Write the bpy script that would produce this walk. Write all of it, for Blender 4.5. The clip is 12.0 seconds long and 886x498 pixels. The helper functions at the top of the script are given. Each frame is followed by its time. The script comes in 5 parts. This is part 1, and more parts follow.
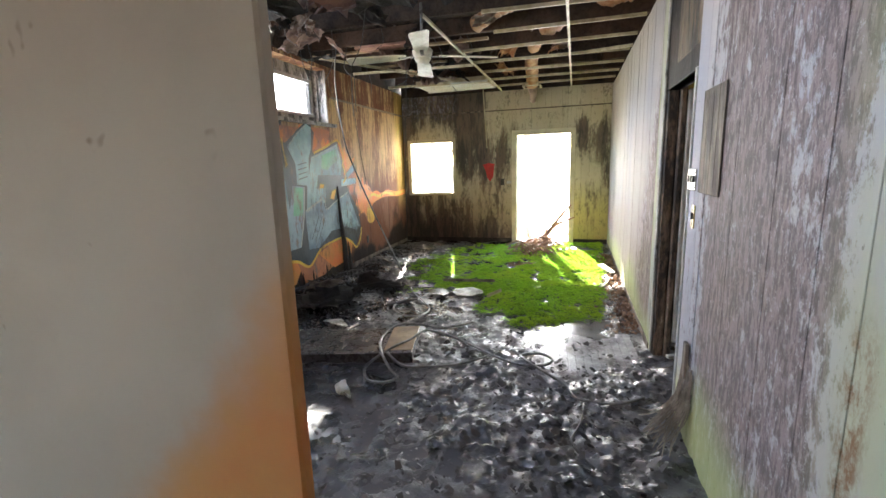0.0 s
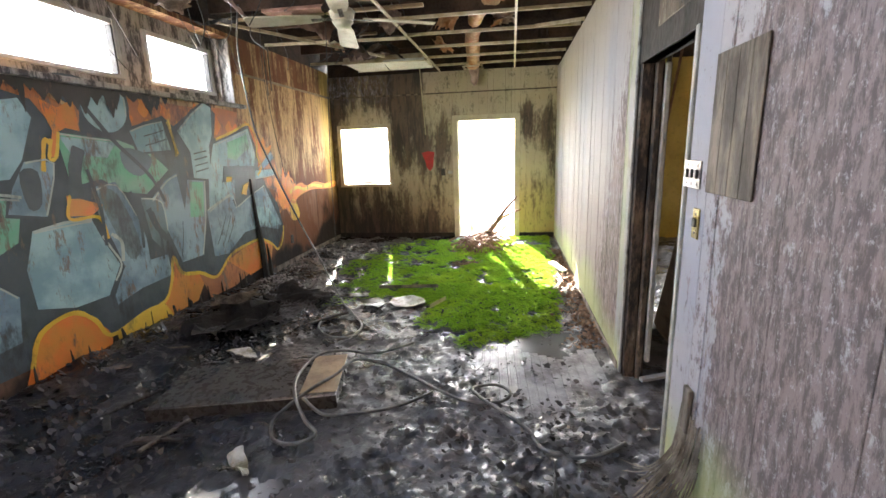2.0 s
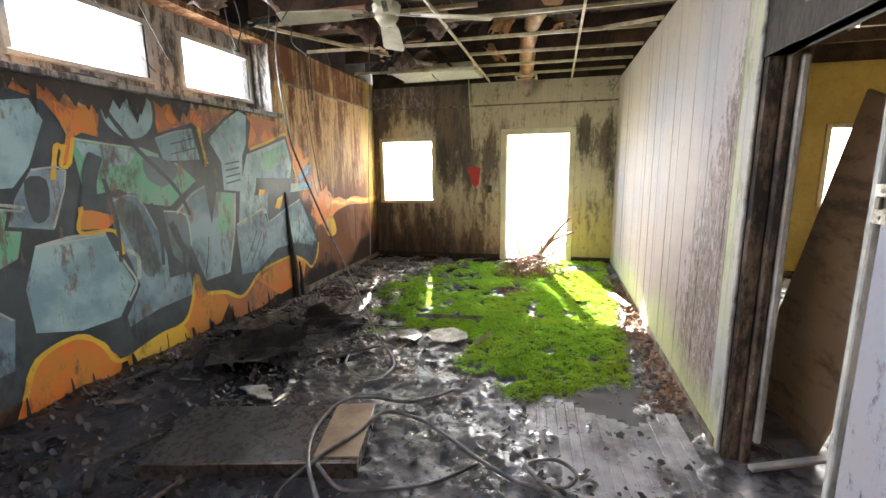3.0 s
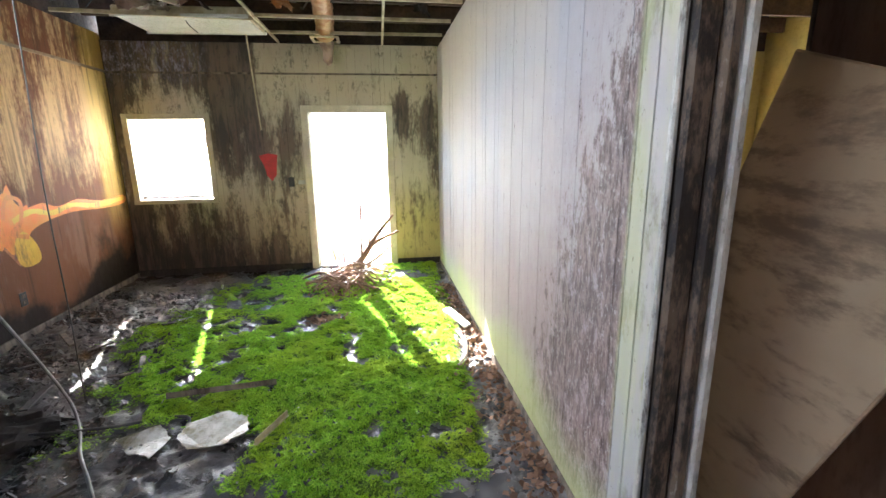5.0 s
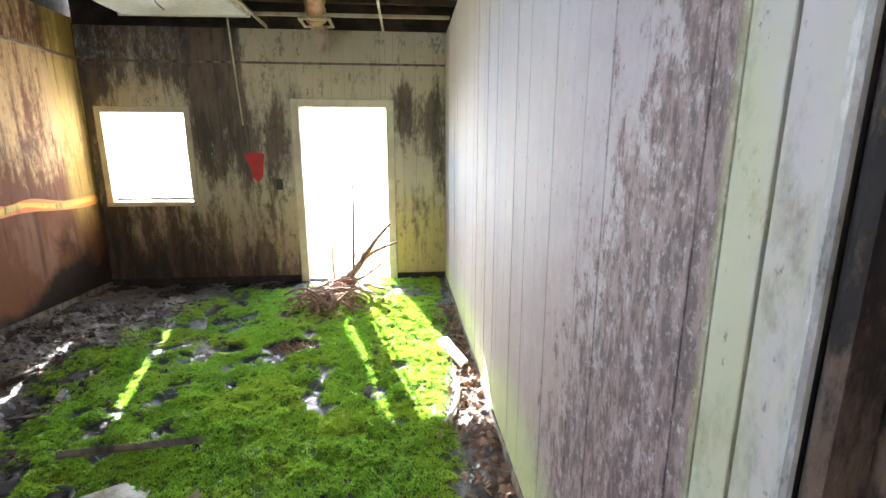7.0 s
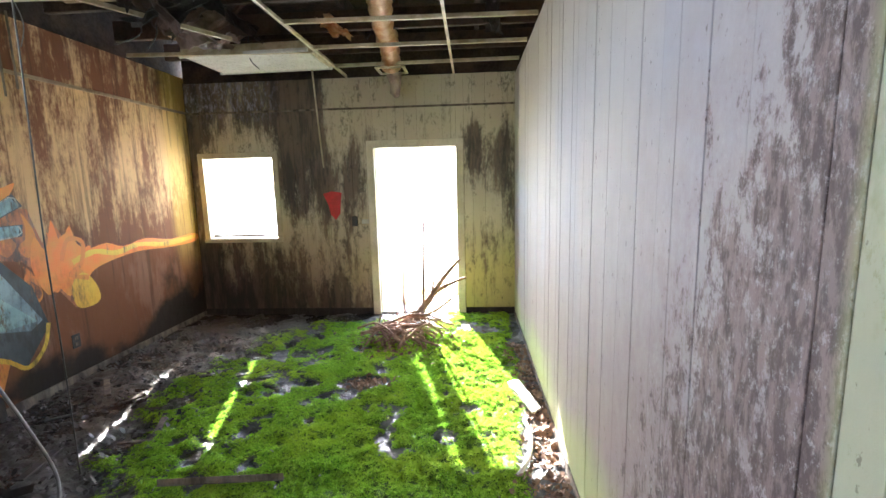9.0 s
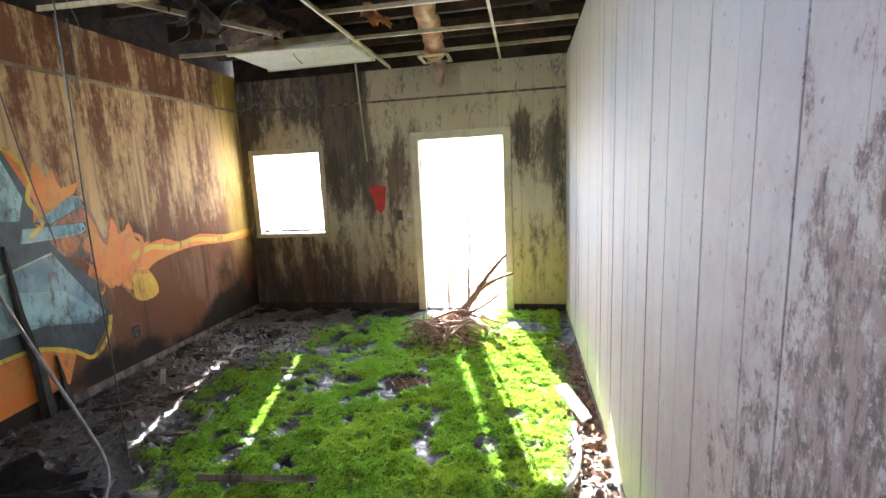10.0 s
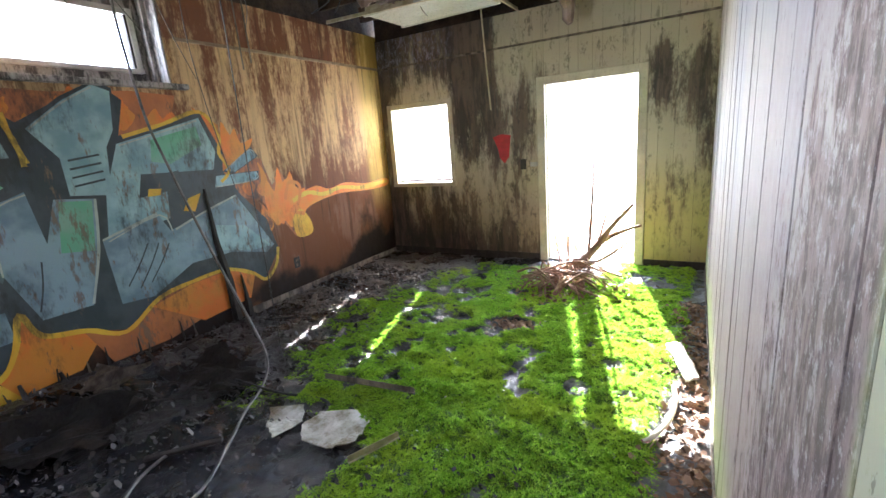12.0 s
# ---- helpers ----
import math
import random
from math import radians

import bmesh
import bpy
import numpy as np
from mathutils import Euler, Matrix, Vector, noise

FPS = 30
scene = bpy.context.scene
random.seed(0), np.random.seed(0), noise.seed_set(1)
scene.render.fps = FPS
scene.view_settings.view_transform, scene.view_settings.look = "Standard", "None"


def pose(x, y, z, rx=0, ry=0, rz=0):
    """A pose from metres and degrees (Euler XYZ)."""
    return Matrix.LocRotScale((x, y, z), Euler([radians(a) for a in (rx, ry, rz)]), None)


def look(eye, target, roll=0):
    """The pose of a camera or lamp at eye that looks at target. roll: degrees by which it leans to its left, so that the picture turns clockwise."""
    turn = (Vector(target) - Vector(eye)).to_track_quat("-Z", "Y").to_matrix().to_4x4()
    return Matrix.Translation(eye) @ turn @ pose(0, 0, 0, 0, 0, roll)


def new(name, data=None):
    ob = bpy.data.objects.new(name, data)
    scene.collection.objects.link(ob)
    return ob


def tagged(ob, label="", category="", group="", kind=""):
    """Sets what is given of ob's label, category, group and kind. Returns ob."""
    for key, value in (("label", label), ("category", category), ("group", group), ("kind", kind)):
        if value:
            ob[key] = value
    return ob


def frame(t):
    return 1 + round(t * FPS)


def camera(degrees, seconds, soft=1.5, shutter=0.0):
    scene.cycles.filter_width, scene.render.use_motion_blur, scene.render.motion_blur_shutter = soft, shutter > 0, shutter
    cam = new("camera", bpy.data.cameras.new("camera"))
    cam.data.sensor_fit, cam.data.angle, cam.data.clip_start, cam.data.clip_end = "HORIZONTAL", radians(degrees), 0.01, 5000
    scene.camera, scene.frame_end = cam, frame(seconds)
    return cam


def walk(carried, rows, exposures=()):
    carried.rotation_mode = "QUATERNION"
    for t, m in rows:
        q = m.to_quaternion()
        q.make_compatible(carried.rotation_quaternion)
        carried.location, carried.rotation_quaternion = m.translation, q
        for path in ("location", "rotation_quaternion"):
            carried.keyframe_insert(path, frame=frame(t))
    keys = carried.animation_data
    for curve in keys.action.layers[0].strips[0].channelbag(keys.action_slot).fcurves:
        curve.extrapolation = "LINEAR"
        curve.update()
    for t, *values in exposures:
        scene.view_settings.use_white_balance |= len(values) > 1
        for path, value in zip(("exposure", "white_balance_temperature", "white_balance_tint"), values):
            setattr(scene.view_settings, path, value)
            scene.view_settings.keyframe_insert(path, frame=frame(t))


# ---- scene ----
cam = camera(90.2, 12.0)
PATH = [
    (0, (-0.079, -0.1, 1.553), (-0.636, 1.784, 1.176), -1.8),
    (0.5, (-0.055, 0.153, 1.566), (-0.309, 2.093, 1.154), -1.6),
    (1, (-0.102, 0.243, 1.573), (-0.236, 2.194, 1.157), -1.2),
    (1.5, (-0.179, 0.342, 1.576), (-0.323, 2.284, 1.118), -1.5),
    (2, (-0.203, 0.628, 1.56), (-0.504, 2.556, 1.123), -1.8),
    (2.5, (-0.269, 0.921, 1.573), (-0.765, 2.821, 1.194), -1.3),
    (3, (-0.358, 1.157, 1.549), (-0.834, 3.064, 1.184), -0.7),
    (3.5, (-0.4, 1.41, 1.589), (-0.657, 3.357, 1.211), -0.8),
    (5.5, (-0.153, 2.79, 1.602), (0.157, 4.712, 1.143), -0.6),
    (6, (-0.031, 3.036, 1.541), (0.196, 4.976, 1.11), -0.5),
    (6.5, (0.041, 3.149, 1.513), (0.228, 5.094, 1.09), -0.2),
    (8.5, (0.072, 3.17, 1.574), (0.067, 5.141, 1.234), -0.9),
    (9, (0.027, 3.178, 1.629), (-0.099, 5.151, 1.329), -1.4),
    (9.5, (0.038, 3.26, 1.638), (-0.178, 5.228, 1.352), -1.8),
    (10, (0.092, 3.359, 1.615), (-0.272, 5.299, 1.292), -2.6),
    (10.5, (0.16, 3.382, 1.588), (-0.368, 5.267, 1.18), -3.4),
    (11, (0.308, 3.358, 1.55), (-0.449, 5.145, 1.066), -4.4),
    (11.5, (0.398, 3.338, 1.536), (-0.485, 5.063, 1.04), -4.5),
    (12, (0.419, 3.342, 1.537), (-0.56, 5.019, 1.059), -4.6),
]
walk(cam, [(t, look(eye, target, roll)) for t, eye, target, roll in PATH], [(0, 3.9, 6300, 10), (3.5, 4.1, 6600, 11), (5.5, 4.13, 5850, 11), (8.5, 3.88, 5900, 11), (12, 3.92, 5750, 12)])

# ---- light ----
world = bpy.data.worlds.new("sky")
scene.world = world
world.use_nodes = True
wn = world.node_tree
sky = wn.nodes.new("ShaderNodeTexSky")
sky.sky_type, sky.sun_disc, sky.sun_elevation, sky.sun_rotation = "NISHITA", False, radians(31), radians(-14.6)
wn.links.new(sky.outputs[0], wn.nodes["Background"].inputs[0])
wn.nodes["Background"].inputs[1].default_value = 0.15

SUN_WAY = Vector((0.26 * 0.82, -0.82, -0.515)).normalized()
sun = new("sun", bpy.data.lights.new("sun", "SUN"))
sun.data.energy, sun.data.angle, sun.data.color = 5.0, radians(0.5), (1.0, 0.95, 0.85)
sun.matrix_world = look((0, 0, 0), SUN_WAY)


def sky_window(name, eye, target, sx, sy, watts, color=(0.93, 0.97, 1.0)):
    """Daylight entering by an opening; the yard and entry lamps are added fill."""
    d = bpy.data.lights.new(name, "AREA")
    d.shape, d.size, d.size_y, d.energy, d.color = "RECTANGLE", sx, sy, watts, color
    ob = new(name, d)
    ob.matrix_world = look(eye, target)
    return ob


for yy in (2.48, 3.79, 5.07):
    sky_window("daylight_clerestory", (-3.85, yy, 2.55), (-1.5, yy, 1.6), 0.95, 0.5, 2.5)
sky_window("daylight_side_room", (3.85, 8.9, 1.5), (3.85, 5, 1.2), 1.1, 1.1, 17, (1.0, 0.96, 0.88))
# Added light panel out in the yard, to brighten the wet floor and walls.
sky_window("yard_fill", (-1.4, 15.5, 2.6), (-1.4, 5, 1.2), 9.0, 5.5, 270, (1.0, 0.98, 0.94))
# Added fill lamp behind the starting point, lights the partition.
sky_window("entry_fill", (-0.4, -2.35, 1.2), (-0.4, 3, 1.0), 1.0, 2.0, 34)


# ---- materials ----
class Nodes:
    """Small builder for a node material."""

    def __init__(self, name, rough=0.7, metal=0.0):
        self.mat = bpy.data.materials.new(name)
        self.mat.use_nodes = True
        self.tree = self.mat.node_tree
        self.bsdf = self.tree.nodes["Principled BSDF"]
        self.bsdf.inputs["Roughness"].default_value = rough
        self.bsdf.inputs["Metallic"].default_value = metal
        self.place = self.node("ShaderNodeNewGeometry").outputs["Position"]

    def node(self, kind):
        return self.tree.nodes.new(kind)

    def put(self, socket, v):
        if hasattr(v, "node"):
            self.tree.links.new(v, socket)
        elif isinstance(v, tuple) and len(v) == 3 and socket.type == "RGBA":
            socket.default_value = (*v, 1)
        else:
            socket.default_value = v

    def math(self, op, a, b=0.0, clamp=False):
        n = self.node("ShaderNodeMath")
        n.operation, n.use_clamp = op, clamp
        self.put(n.inputs[0], a), self.put(n.inputs[1], b)
        return n.outputs[0]

    def noise(self, scale, stretch=(1, 1, 1), detail=5.0, rough=0.6, shift=(0, 0, 0), warp=0.0):
        m = self.node("ShaderNodeMapping")
        m.inputs["Scale"].default_value, m.inputs["Location"].default_value = stretch, shift
        self.tree.links.new(self.place, m.inputs["Vector"])
        n = self.node("ShaderNodeTexNoise")
        n.inputs["Scale"].default_value, n.inputs["Detail"].default_value = scale, detail
        n.inputs["Roughness"].default_value, n.inputs["Distortion"].default_value = rough, warp
        self.tree.links.new(m.outputs[0], n.inputs["Vector"])
        return n.outputs[0]

    def step(self, v, lo, hi, a=0.0, b=1.0):
        n = self.node("ShaderNodeMapRange")
        n.interpolation_type = "SMOOTHSTEP"
        self.put(n.inputs[0], v)
        for i, x in enumerate((lo, hi, a, b)):
            n.inputs[i + 1].default_value = x
        return n.outputs[0]

    def axis(self, i):
        n = self.node("ShaderNodeSeparateXYZ")
        self.tree.links.new(self.place, n.inputs[0])
        return n.outputs[i]

    def random(self):
        return self.node("ShaderNodeObjectInfo").outputs["Random"]

    def island(self):
        return self.node("ShaderNodeNewGeometry").outputs["Random Per Island"]

    def mask(self, name):
        n = self.node("ShaderNodeAttribute")
        n.attribute_name = name
        return n.outputs["Fac"]

    def mix(self, f, a, b):
        n = self.node("ShaderNodeMix")
        n.data_type = "RGBA"
        self.put(n.inputs[0], f), self.put(n.inputs[6], a), self.put(n.inputs[7], b)
        return n.outputs[2]

    def done(self, color, rough=None, bump=None, strength=0.3, distance=0.01):
        self.put(self.bsdf.inputs["Base Color"], color)
        if rough is not None:
            self.put(self.bsdf.inputs["Roughness"], rough)
        if bump is not None:
            b = self.node("ShaderNodeBump")
            b.inputs["Strength"].default_value, b.inputs["Distance"].default_value = strength, distance
            self.put(b.inputs["Height"], bump)
            self.tree.links.new(b.outputs[0], self.bsdf.inputs["Normal"])
        return self.mat


def plain(name, a, b, scale=8.0, rough=0.7, metal=0.0, stretch=(1, 1, 1), strength=0.25):
    n = Nodes(name, rough, metal)
    f = n.noise(scale, stretch)
    g = n.noise(scale * 9, stretch, 3)
    c = n.mix(n.step(f, 0.35, 0.65), a, b)
    c = n.mix(n.math("MULTIPLY", n.step(g, 0.5, 0.75), 0.35), c, tuple(x * 0.45 for x in a))
    return n.done(c, n.step(g, 0.3, 0.7, max(0.05, rough - 0.12), min(1, rough + 0.12)), g, strength, 0.004)


def painted_boards():
    """White painted boards, worn to a purplish brown in patches, green with algae low down and by the ends."""
    n = Nodes("painted_boards", 0.6)
    y, z = n.axis(1), n.axis(2)
    streak = n.noise(2.4, (1, 1.6, 0.45), 6, 0.62)
    fine = n.noise(13, (1, 1.3, 0.75), 9, 0.78)
    grit = n.noise(46, (1, 1.2, 0.8), 5, 0.8, (4, 2, 0))
    broad = n.noise(0.9, (1, 1, 0.6), 3, 0.5, (3, 1, 0))
    near = n.step(y, 2.80, 1.95)
    near = n.math("MULTIPLY", near, n.step(n.math("ADD", y, n.math("MULTIPLY", broad, 0.5)), 1.25, 1.5))
    slant = n.math("ADD", y, n.math("MULTIPLY", z, 0.45))
    slant = n.math("ADD", slant, n.math("MULTIPLY", n.math("SUBTRACT", streak, 0.5), 0.9))
    patch = n.math("MULTIPLY", n.step(y, 3.80, 3.82), n.step(slant, 5.2, 4.55))
    patch = n.math("MULTIPLY", patch, n.step(z, 2.75, 2.0, 0.6, 1.0))
    worn = n.math("ADD", n.math("MULTIPLY", streak, 0.35), n.math("MULTIPLY", fine, 0.65))
    worn = n.math("ADD", worn, n.math("MULTIPLY", patch, 0.17))
    worn = n.math("ADD", worn, n.math("MULTIPLY", near, 0.19))
    worn = n.step(worn, 0.585, 0.655)
    white = n.mix(n.step(broad, 0.4, 0.62), (0.47, 0.445, 0.45), (0.40, 0.405, 0.47))
    cream = n.step(n.math("ADD", z, n.math("MULTIPLY", y, 0.25)), 3.2, 4.2)
    white = n.mix(n.math("MULTIPLY", cream, 0.7), white, (0.53, 0.46, 0.33))
    white = n.mix(n.math("MULTIPLY", n.random(), 0.25), white, (0.52, 0.48, 0.46))
    mottle = n.noise(24, (1, 1.6, 0.5), 6, 0.75, (5, 3, 1))
    brown = n.mix(n.step(mottle, 0.42, 0.58), (0.095, 0.066, 0.064), (0.27, 0.205, 0.195))
    pink = n.math("MULTIPLY", n.step(n.math("ADD", z, n.math("MULTIPLY", streak, 0.8)), 1.9, 1.0), n.step(y, 3.80, 3.84))
    white = n.mix(n.math("MULTIPLY", pink, 0.75), white, (0.37, 0.275, 0.265))
    wash = n.math("MULTIPLY", n.step(slant, 5.8, 4.6), n.step(y, 3.80, 3.82))
    wash = n.math("MULTIPLY", wash, n.step(fine, 0.35, 0.6, 0.35, 0.75))
    white = n.mix(n.math("MULTIPLY", wash, n.step(z, 2.4, 1.5, 0.3, 1.0)), white, (0.33, 0.25, 0.245))
    c = n.mix(n.math("MULTIPLY", worn, 0.85), white, brown)
    c = n.mix(n.math("MULTIPLY", n.math("MULTIPLY", n.math("ADD", patch, near, True), n.step(grit, 0.55, 0.66)), 0.5), c, (0.62, 0.59, 0.60))
    ends = n.math("MAXIMUM", n.math("MULTIPLY", n.step(y, 3.84, 3.80), n.step(y, 3.3, 3.6)), n.step(y, 1.30, 1.0))
    ends = n.math("MULTIPLY", ends, n.step(streak, 0.35, 0.6))
    smudge = n.math("MULTIPLY", n.math("MULTIPLY", n.step(y, 3.84, 3.80), n.step(y, 3.3, 3.6)), n.step(n.noise(6, (1, 1.2, 0.6), 6, 0.7, (2, 2, 9)), 0.48, 0.66, 0.0, 0.75))
    c = n.mix(smudge, c, (0.17, 0.14, 0.12))
    foot = n.step(n.math("ADD", z, n.math("MULTIPLY", broad, 0.9)), 0.95, 0.55)
    green = n.math("MAXIMUM", n.math("MULTIPLY", ends, 0.5), n.math("MULTIPLY", foot, 0.8))
    c = n.mix(green, c, (0.47, 0.52, 0.24))
    drip = n.noise(7, (1, 3.2, 0.16), 5, 0.7, (0, 1, 7))
    c = n.mix(n.step(drip, 0.60, 0.78, 0.0, 0.22), c, (0.24, 0.19, 0.17))
    specks = n.step(n.noise(38, (1, 1.4, 0.8), 3), 0.66, 0.72)
    c = n.mix(n.math("MULTIPLY", specks, 0.55), c, (0.10, 0.075, 0.06))
    rust = n.math("MULTIPLY", n.math("MULTIPLY", n.step(y, 1.13, 1.06), n.step(y, 0.97, 1.03)), n.step(fine, 0.42, 0.62))
    rust = n.math("MULTIPLY", rust, n.math("MULTIPLY", n.step(z, 1.25, 1.05), n.step(z, 0.5, 0.8)))
    c = n.mix(n.math("MULTIPLY", rust, 0.85), c, (0.22, 0.09, 0.03))
    n.bsdf.inputs["Specular IOR Level"].default_value = 0.25
    return n.done(c, n.step(fine, 0.3, 0.7, 0.62, 0.85), fine, 0.3, 0.004)


def mould_boards():
    """Cream boards with black mould running down in streaks."""
    n = Nodes("mould_boards", 0.7)
    x, z = n.axis(0), n.axis(2)

    def zone(x0, x1, soft, lo=None, hi=None, fade=0.4):
        v = n.math("MULTIPLY", n.step(x, x0 - soft, x0 + soft), n.step(x, x1 + soft, x1 - soft))
        if lo is not None:
            v = n.math("MULTIPLY", v, n.step(z, lo - fade, lo + fade))
        if hi is not None:
            v = n.math("MULTIPLY", v, n.step(z, hi + fade, hi - fade))
        return v

    streak = n.noise(2.6, (1.9, 1, 0.5), 6, 0.62)
    fine = n.noise(12, (1.7, 1, 0.7), 8, 0.8)
    cells = n.noise(5, (2.2, 1, 0.35), 5, 0.65, (3, 0, 5))
    broad = n.noise(0.8, (1, 1, 1), 2, 0.5, (1.3, 0, 2.1))
    k = n.math("ADD", n.math("MULTIPLY", streak, 0.45), n.math("ADD", n.math("MULTIPLY", fine, 0.3), n.math("MULTIPLY", cells, 0.3)))
    for area, w in ((zone(-2.3, -1.72, 0.12, 1.35), 0.13), (zone(-3.6, -1.75, 0.1, 2.25, None, 0.25), 0.08), (zone(-3.6, -3.15, 0.1), 0.10),
                    (zone(-3.6, -1.25, 0.2, None, 0.35, 0.3), 0.12), (zone(-3.6, -2.3, 0.2, None, 0.95, 0.2), 0.07), (zone(-1.75, -1.28, 0.06, 0.9, 1.9, 0.3), 0.06),
                    (zone(0.02, 0.16, 0.04, 1.75, 2.35, 0.2), 0.16), (zone(0.34, 0.62, 0.06, 0.9), 0.07)):
        k = n.math("ADD", k, n.math("MULTIPLY", area, w))
    k = n.math("SUBTRACT", k, n.math("MULTIPLY", zone(-1.65, 0.7, 0.12, 2.25, None, 0.15), 0.07))
    mould = n.step(k, 0.505, 0.625)
    cream = n.mix(n.step(broad, 0.35, 0.65), (0.61, 0.54, 0.40), (0.51, 0.44, 0.32))
    cream = n.mix(n.math("MULTIPLY", n.random(), 0.3), cream, (0.42, 0.36, 0.25))
    low = n.math("MULTIPLY", n.step(z, 1.4, 0.5), n.step(x, -0.7, -0.2))
    cream = n.mix(n.math("MULTIPLY", low, 0.6), cream, (0.46, 0.38, 0.07))
    tea = n.math("MULTIPLY", n.step(z, 1.3, 0.3), n.step(x, -0.8, -1.4))
    cream = n.mix(n.math("MULTIPLY", tea, 0.65), cream, (0.26, 0.17, 0.10))
    c = n.mix(n.math("MULTIPLY", mould, 0.92), cream, n.mix(n.step(cells, 0.40, 0.62), (0.022, 0.018, 0.018), (0.13, 0.085, 0.062)))
    pale = n.math("MULTIPLY", n.math("MULTIPLY", n.step(x, -2.1, -2.6), n.step(z, 2.3, 2.6)), n.step(fine, 0.48, 0.6))
    c = n.mix(n.math("MULTIPLY", pale, 0.75), c, (0.42, 0.40, 0.50))
    blot = n.noise(9, (1.3, 1, 0.8), 7, 0.75, (6, 0, 3))
    c = n.mix(n.step(blot, 0.54, 0.64, 0.0, 0.55), c, (0.045, 0.033, 0.03))
    return n.done(c, 0.65, fine, 0.35, 0.004)


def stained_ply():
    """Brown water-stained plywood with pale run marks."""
    n = Nodes("stained_plywood", 0.6)
    y, z = n.axis(1), n.axis(2)
    streak = n.noise(2.0, (1, 1.9, 0.55), 6, 0.62, (0, 2, 0))
    fine = n.noise(14, (1, 1.5, 0.6), 8, 0.8)
    soot = n.noise(1.1, (1, 1, 1), 5, 0.6, (4, 0, 1))
    drip = n.noise(4, (1, 2.6, 0.22), 5, 0.65, (0, 4, 2))
    pale = n.math("ADD", n.math("MULTIPLY", streak, 0.4), n.math("ADD", n.math("MULTIPLY", fine, 0.4), n.math("MULTIPLY", drip, 0.3)))
    pale = n.math("ADD", pale, n.step(z, 0.9, 1.6, -0.12, 0.05))
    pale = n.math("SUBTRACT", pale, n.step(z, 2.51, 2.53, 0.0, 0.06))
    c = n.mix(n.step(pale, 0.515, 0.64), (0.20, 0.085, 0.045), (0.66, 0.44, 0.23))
    c = n.mix(n.math("MULTIPLY", n.step(streak, 0.5, 0.62), n.step(z, 1.3, 0.7, 0.0, 0.6)), c, (0.30, 0.17, 0.12))
    # Warm yellow glow beside the back corner, put into the wood's colour.
    edge = n.math("MULTIPLY", n.step(y, 8.0, 8.2), n.step(z, 0.5, 1.2))
    c = n.mix(n.math("MULTIPLY", edge, 0.4), c, (0.74, 0.55, 0.12))
    dark = n.math("ADD", soot, n.step(z, 0.5, 0.05, 0.0, 0.3))
    run = n.noise(6, (1, 3.0, 0.14), 6, 0.7, (0, 7, 1))
    c = n.mix(n.step(run, 0.50, 0.66, 0.0, 0.65), c, (0.10, 0.050, 0.032))
    c = n.mix(n.step(dark, 0.58, 0.75), c, (0.035, 0.025, 0.02))
    n.bsdf.inputs["Specular IOR Level"].default_value = 0.2
    return n.done(c, n.step(fine, 0.3, 0.7, 0.6, 0.85), fine, 0.3, 0.004)


def spray(name, color, second=None, wear=0.58, sooty=0.75):
    """Sprayed paint, flaking and stained."""
    n = Nodes(name, 0.5)
    fine = n.noise(16, (1, 1.8, 0.6), 6, 0.75, (2, 0, 0))
    streak = n.noise(2.4, (1, 2.2, 0.5), 6, 0.65, (0, 5, 3))
    tone = n.noise(3.0, (1, 1, 1), 4, 0.6)
    c = n.mix(n.step(tone, 0.38, 0.62), color, second or tuple(x * 0.72 for x in color))
    k = n.math("ADD", n.math("MULTIPLY", streak, 0.55), n.math("MULTIPLY", fine, 0.5))
    worn = n.step(k, wear - 0.02, wear + 0.05)
    c = n.mix(n.math("MULTIPLY", worn, 0.85), c, n.mix(n.step(fine, 0.4, 0.6), (0.055, 0.045, 0.04), (0.20, 0.14, 0.10)))
    soot = n.math("ADD", n.math("MULTIPLY", n.noise(1.6, (1, 1.3, 0.7), 6, 0.65, (7, 1, 1)), 0.75), n.math("MULTIPLY", fine, 0.25))
    c = n.mix(n.step(soot, 0.52, 0.62, 0.0, sooty), c, (0.03, 0.028, 0.028))
    return n.done(c, n.step(fine, 0.3, 0.7, 0.35, 0.6), fine, 0.2, 0.003)


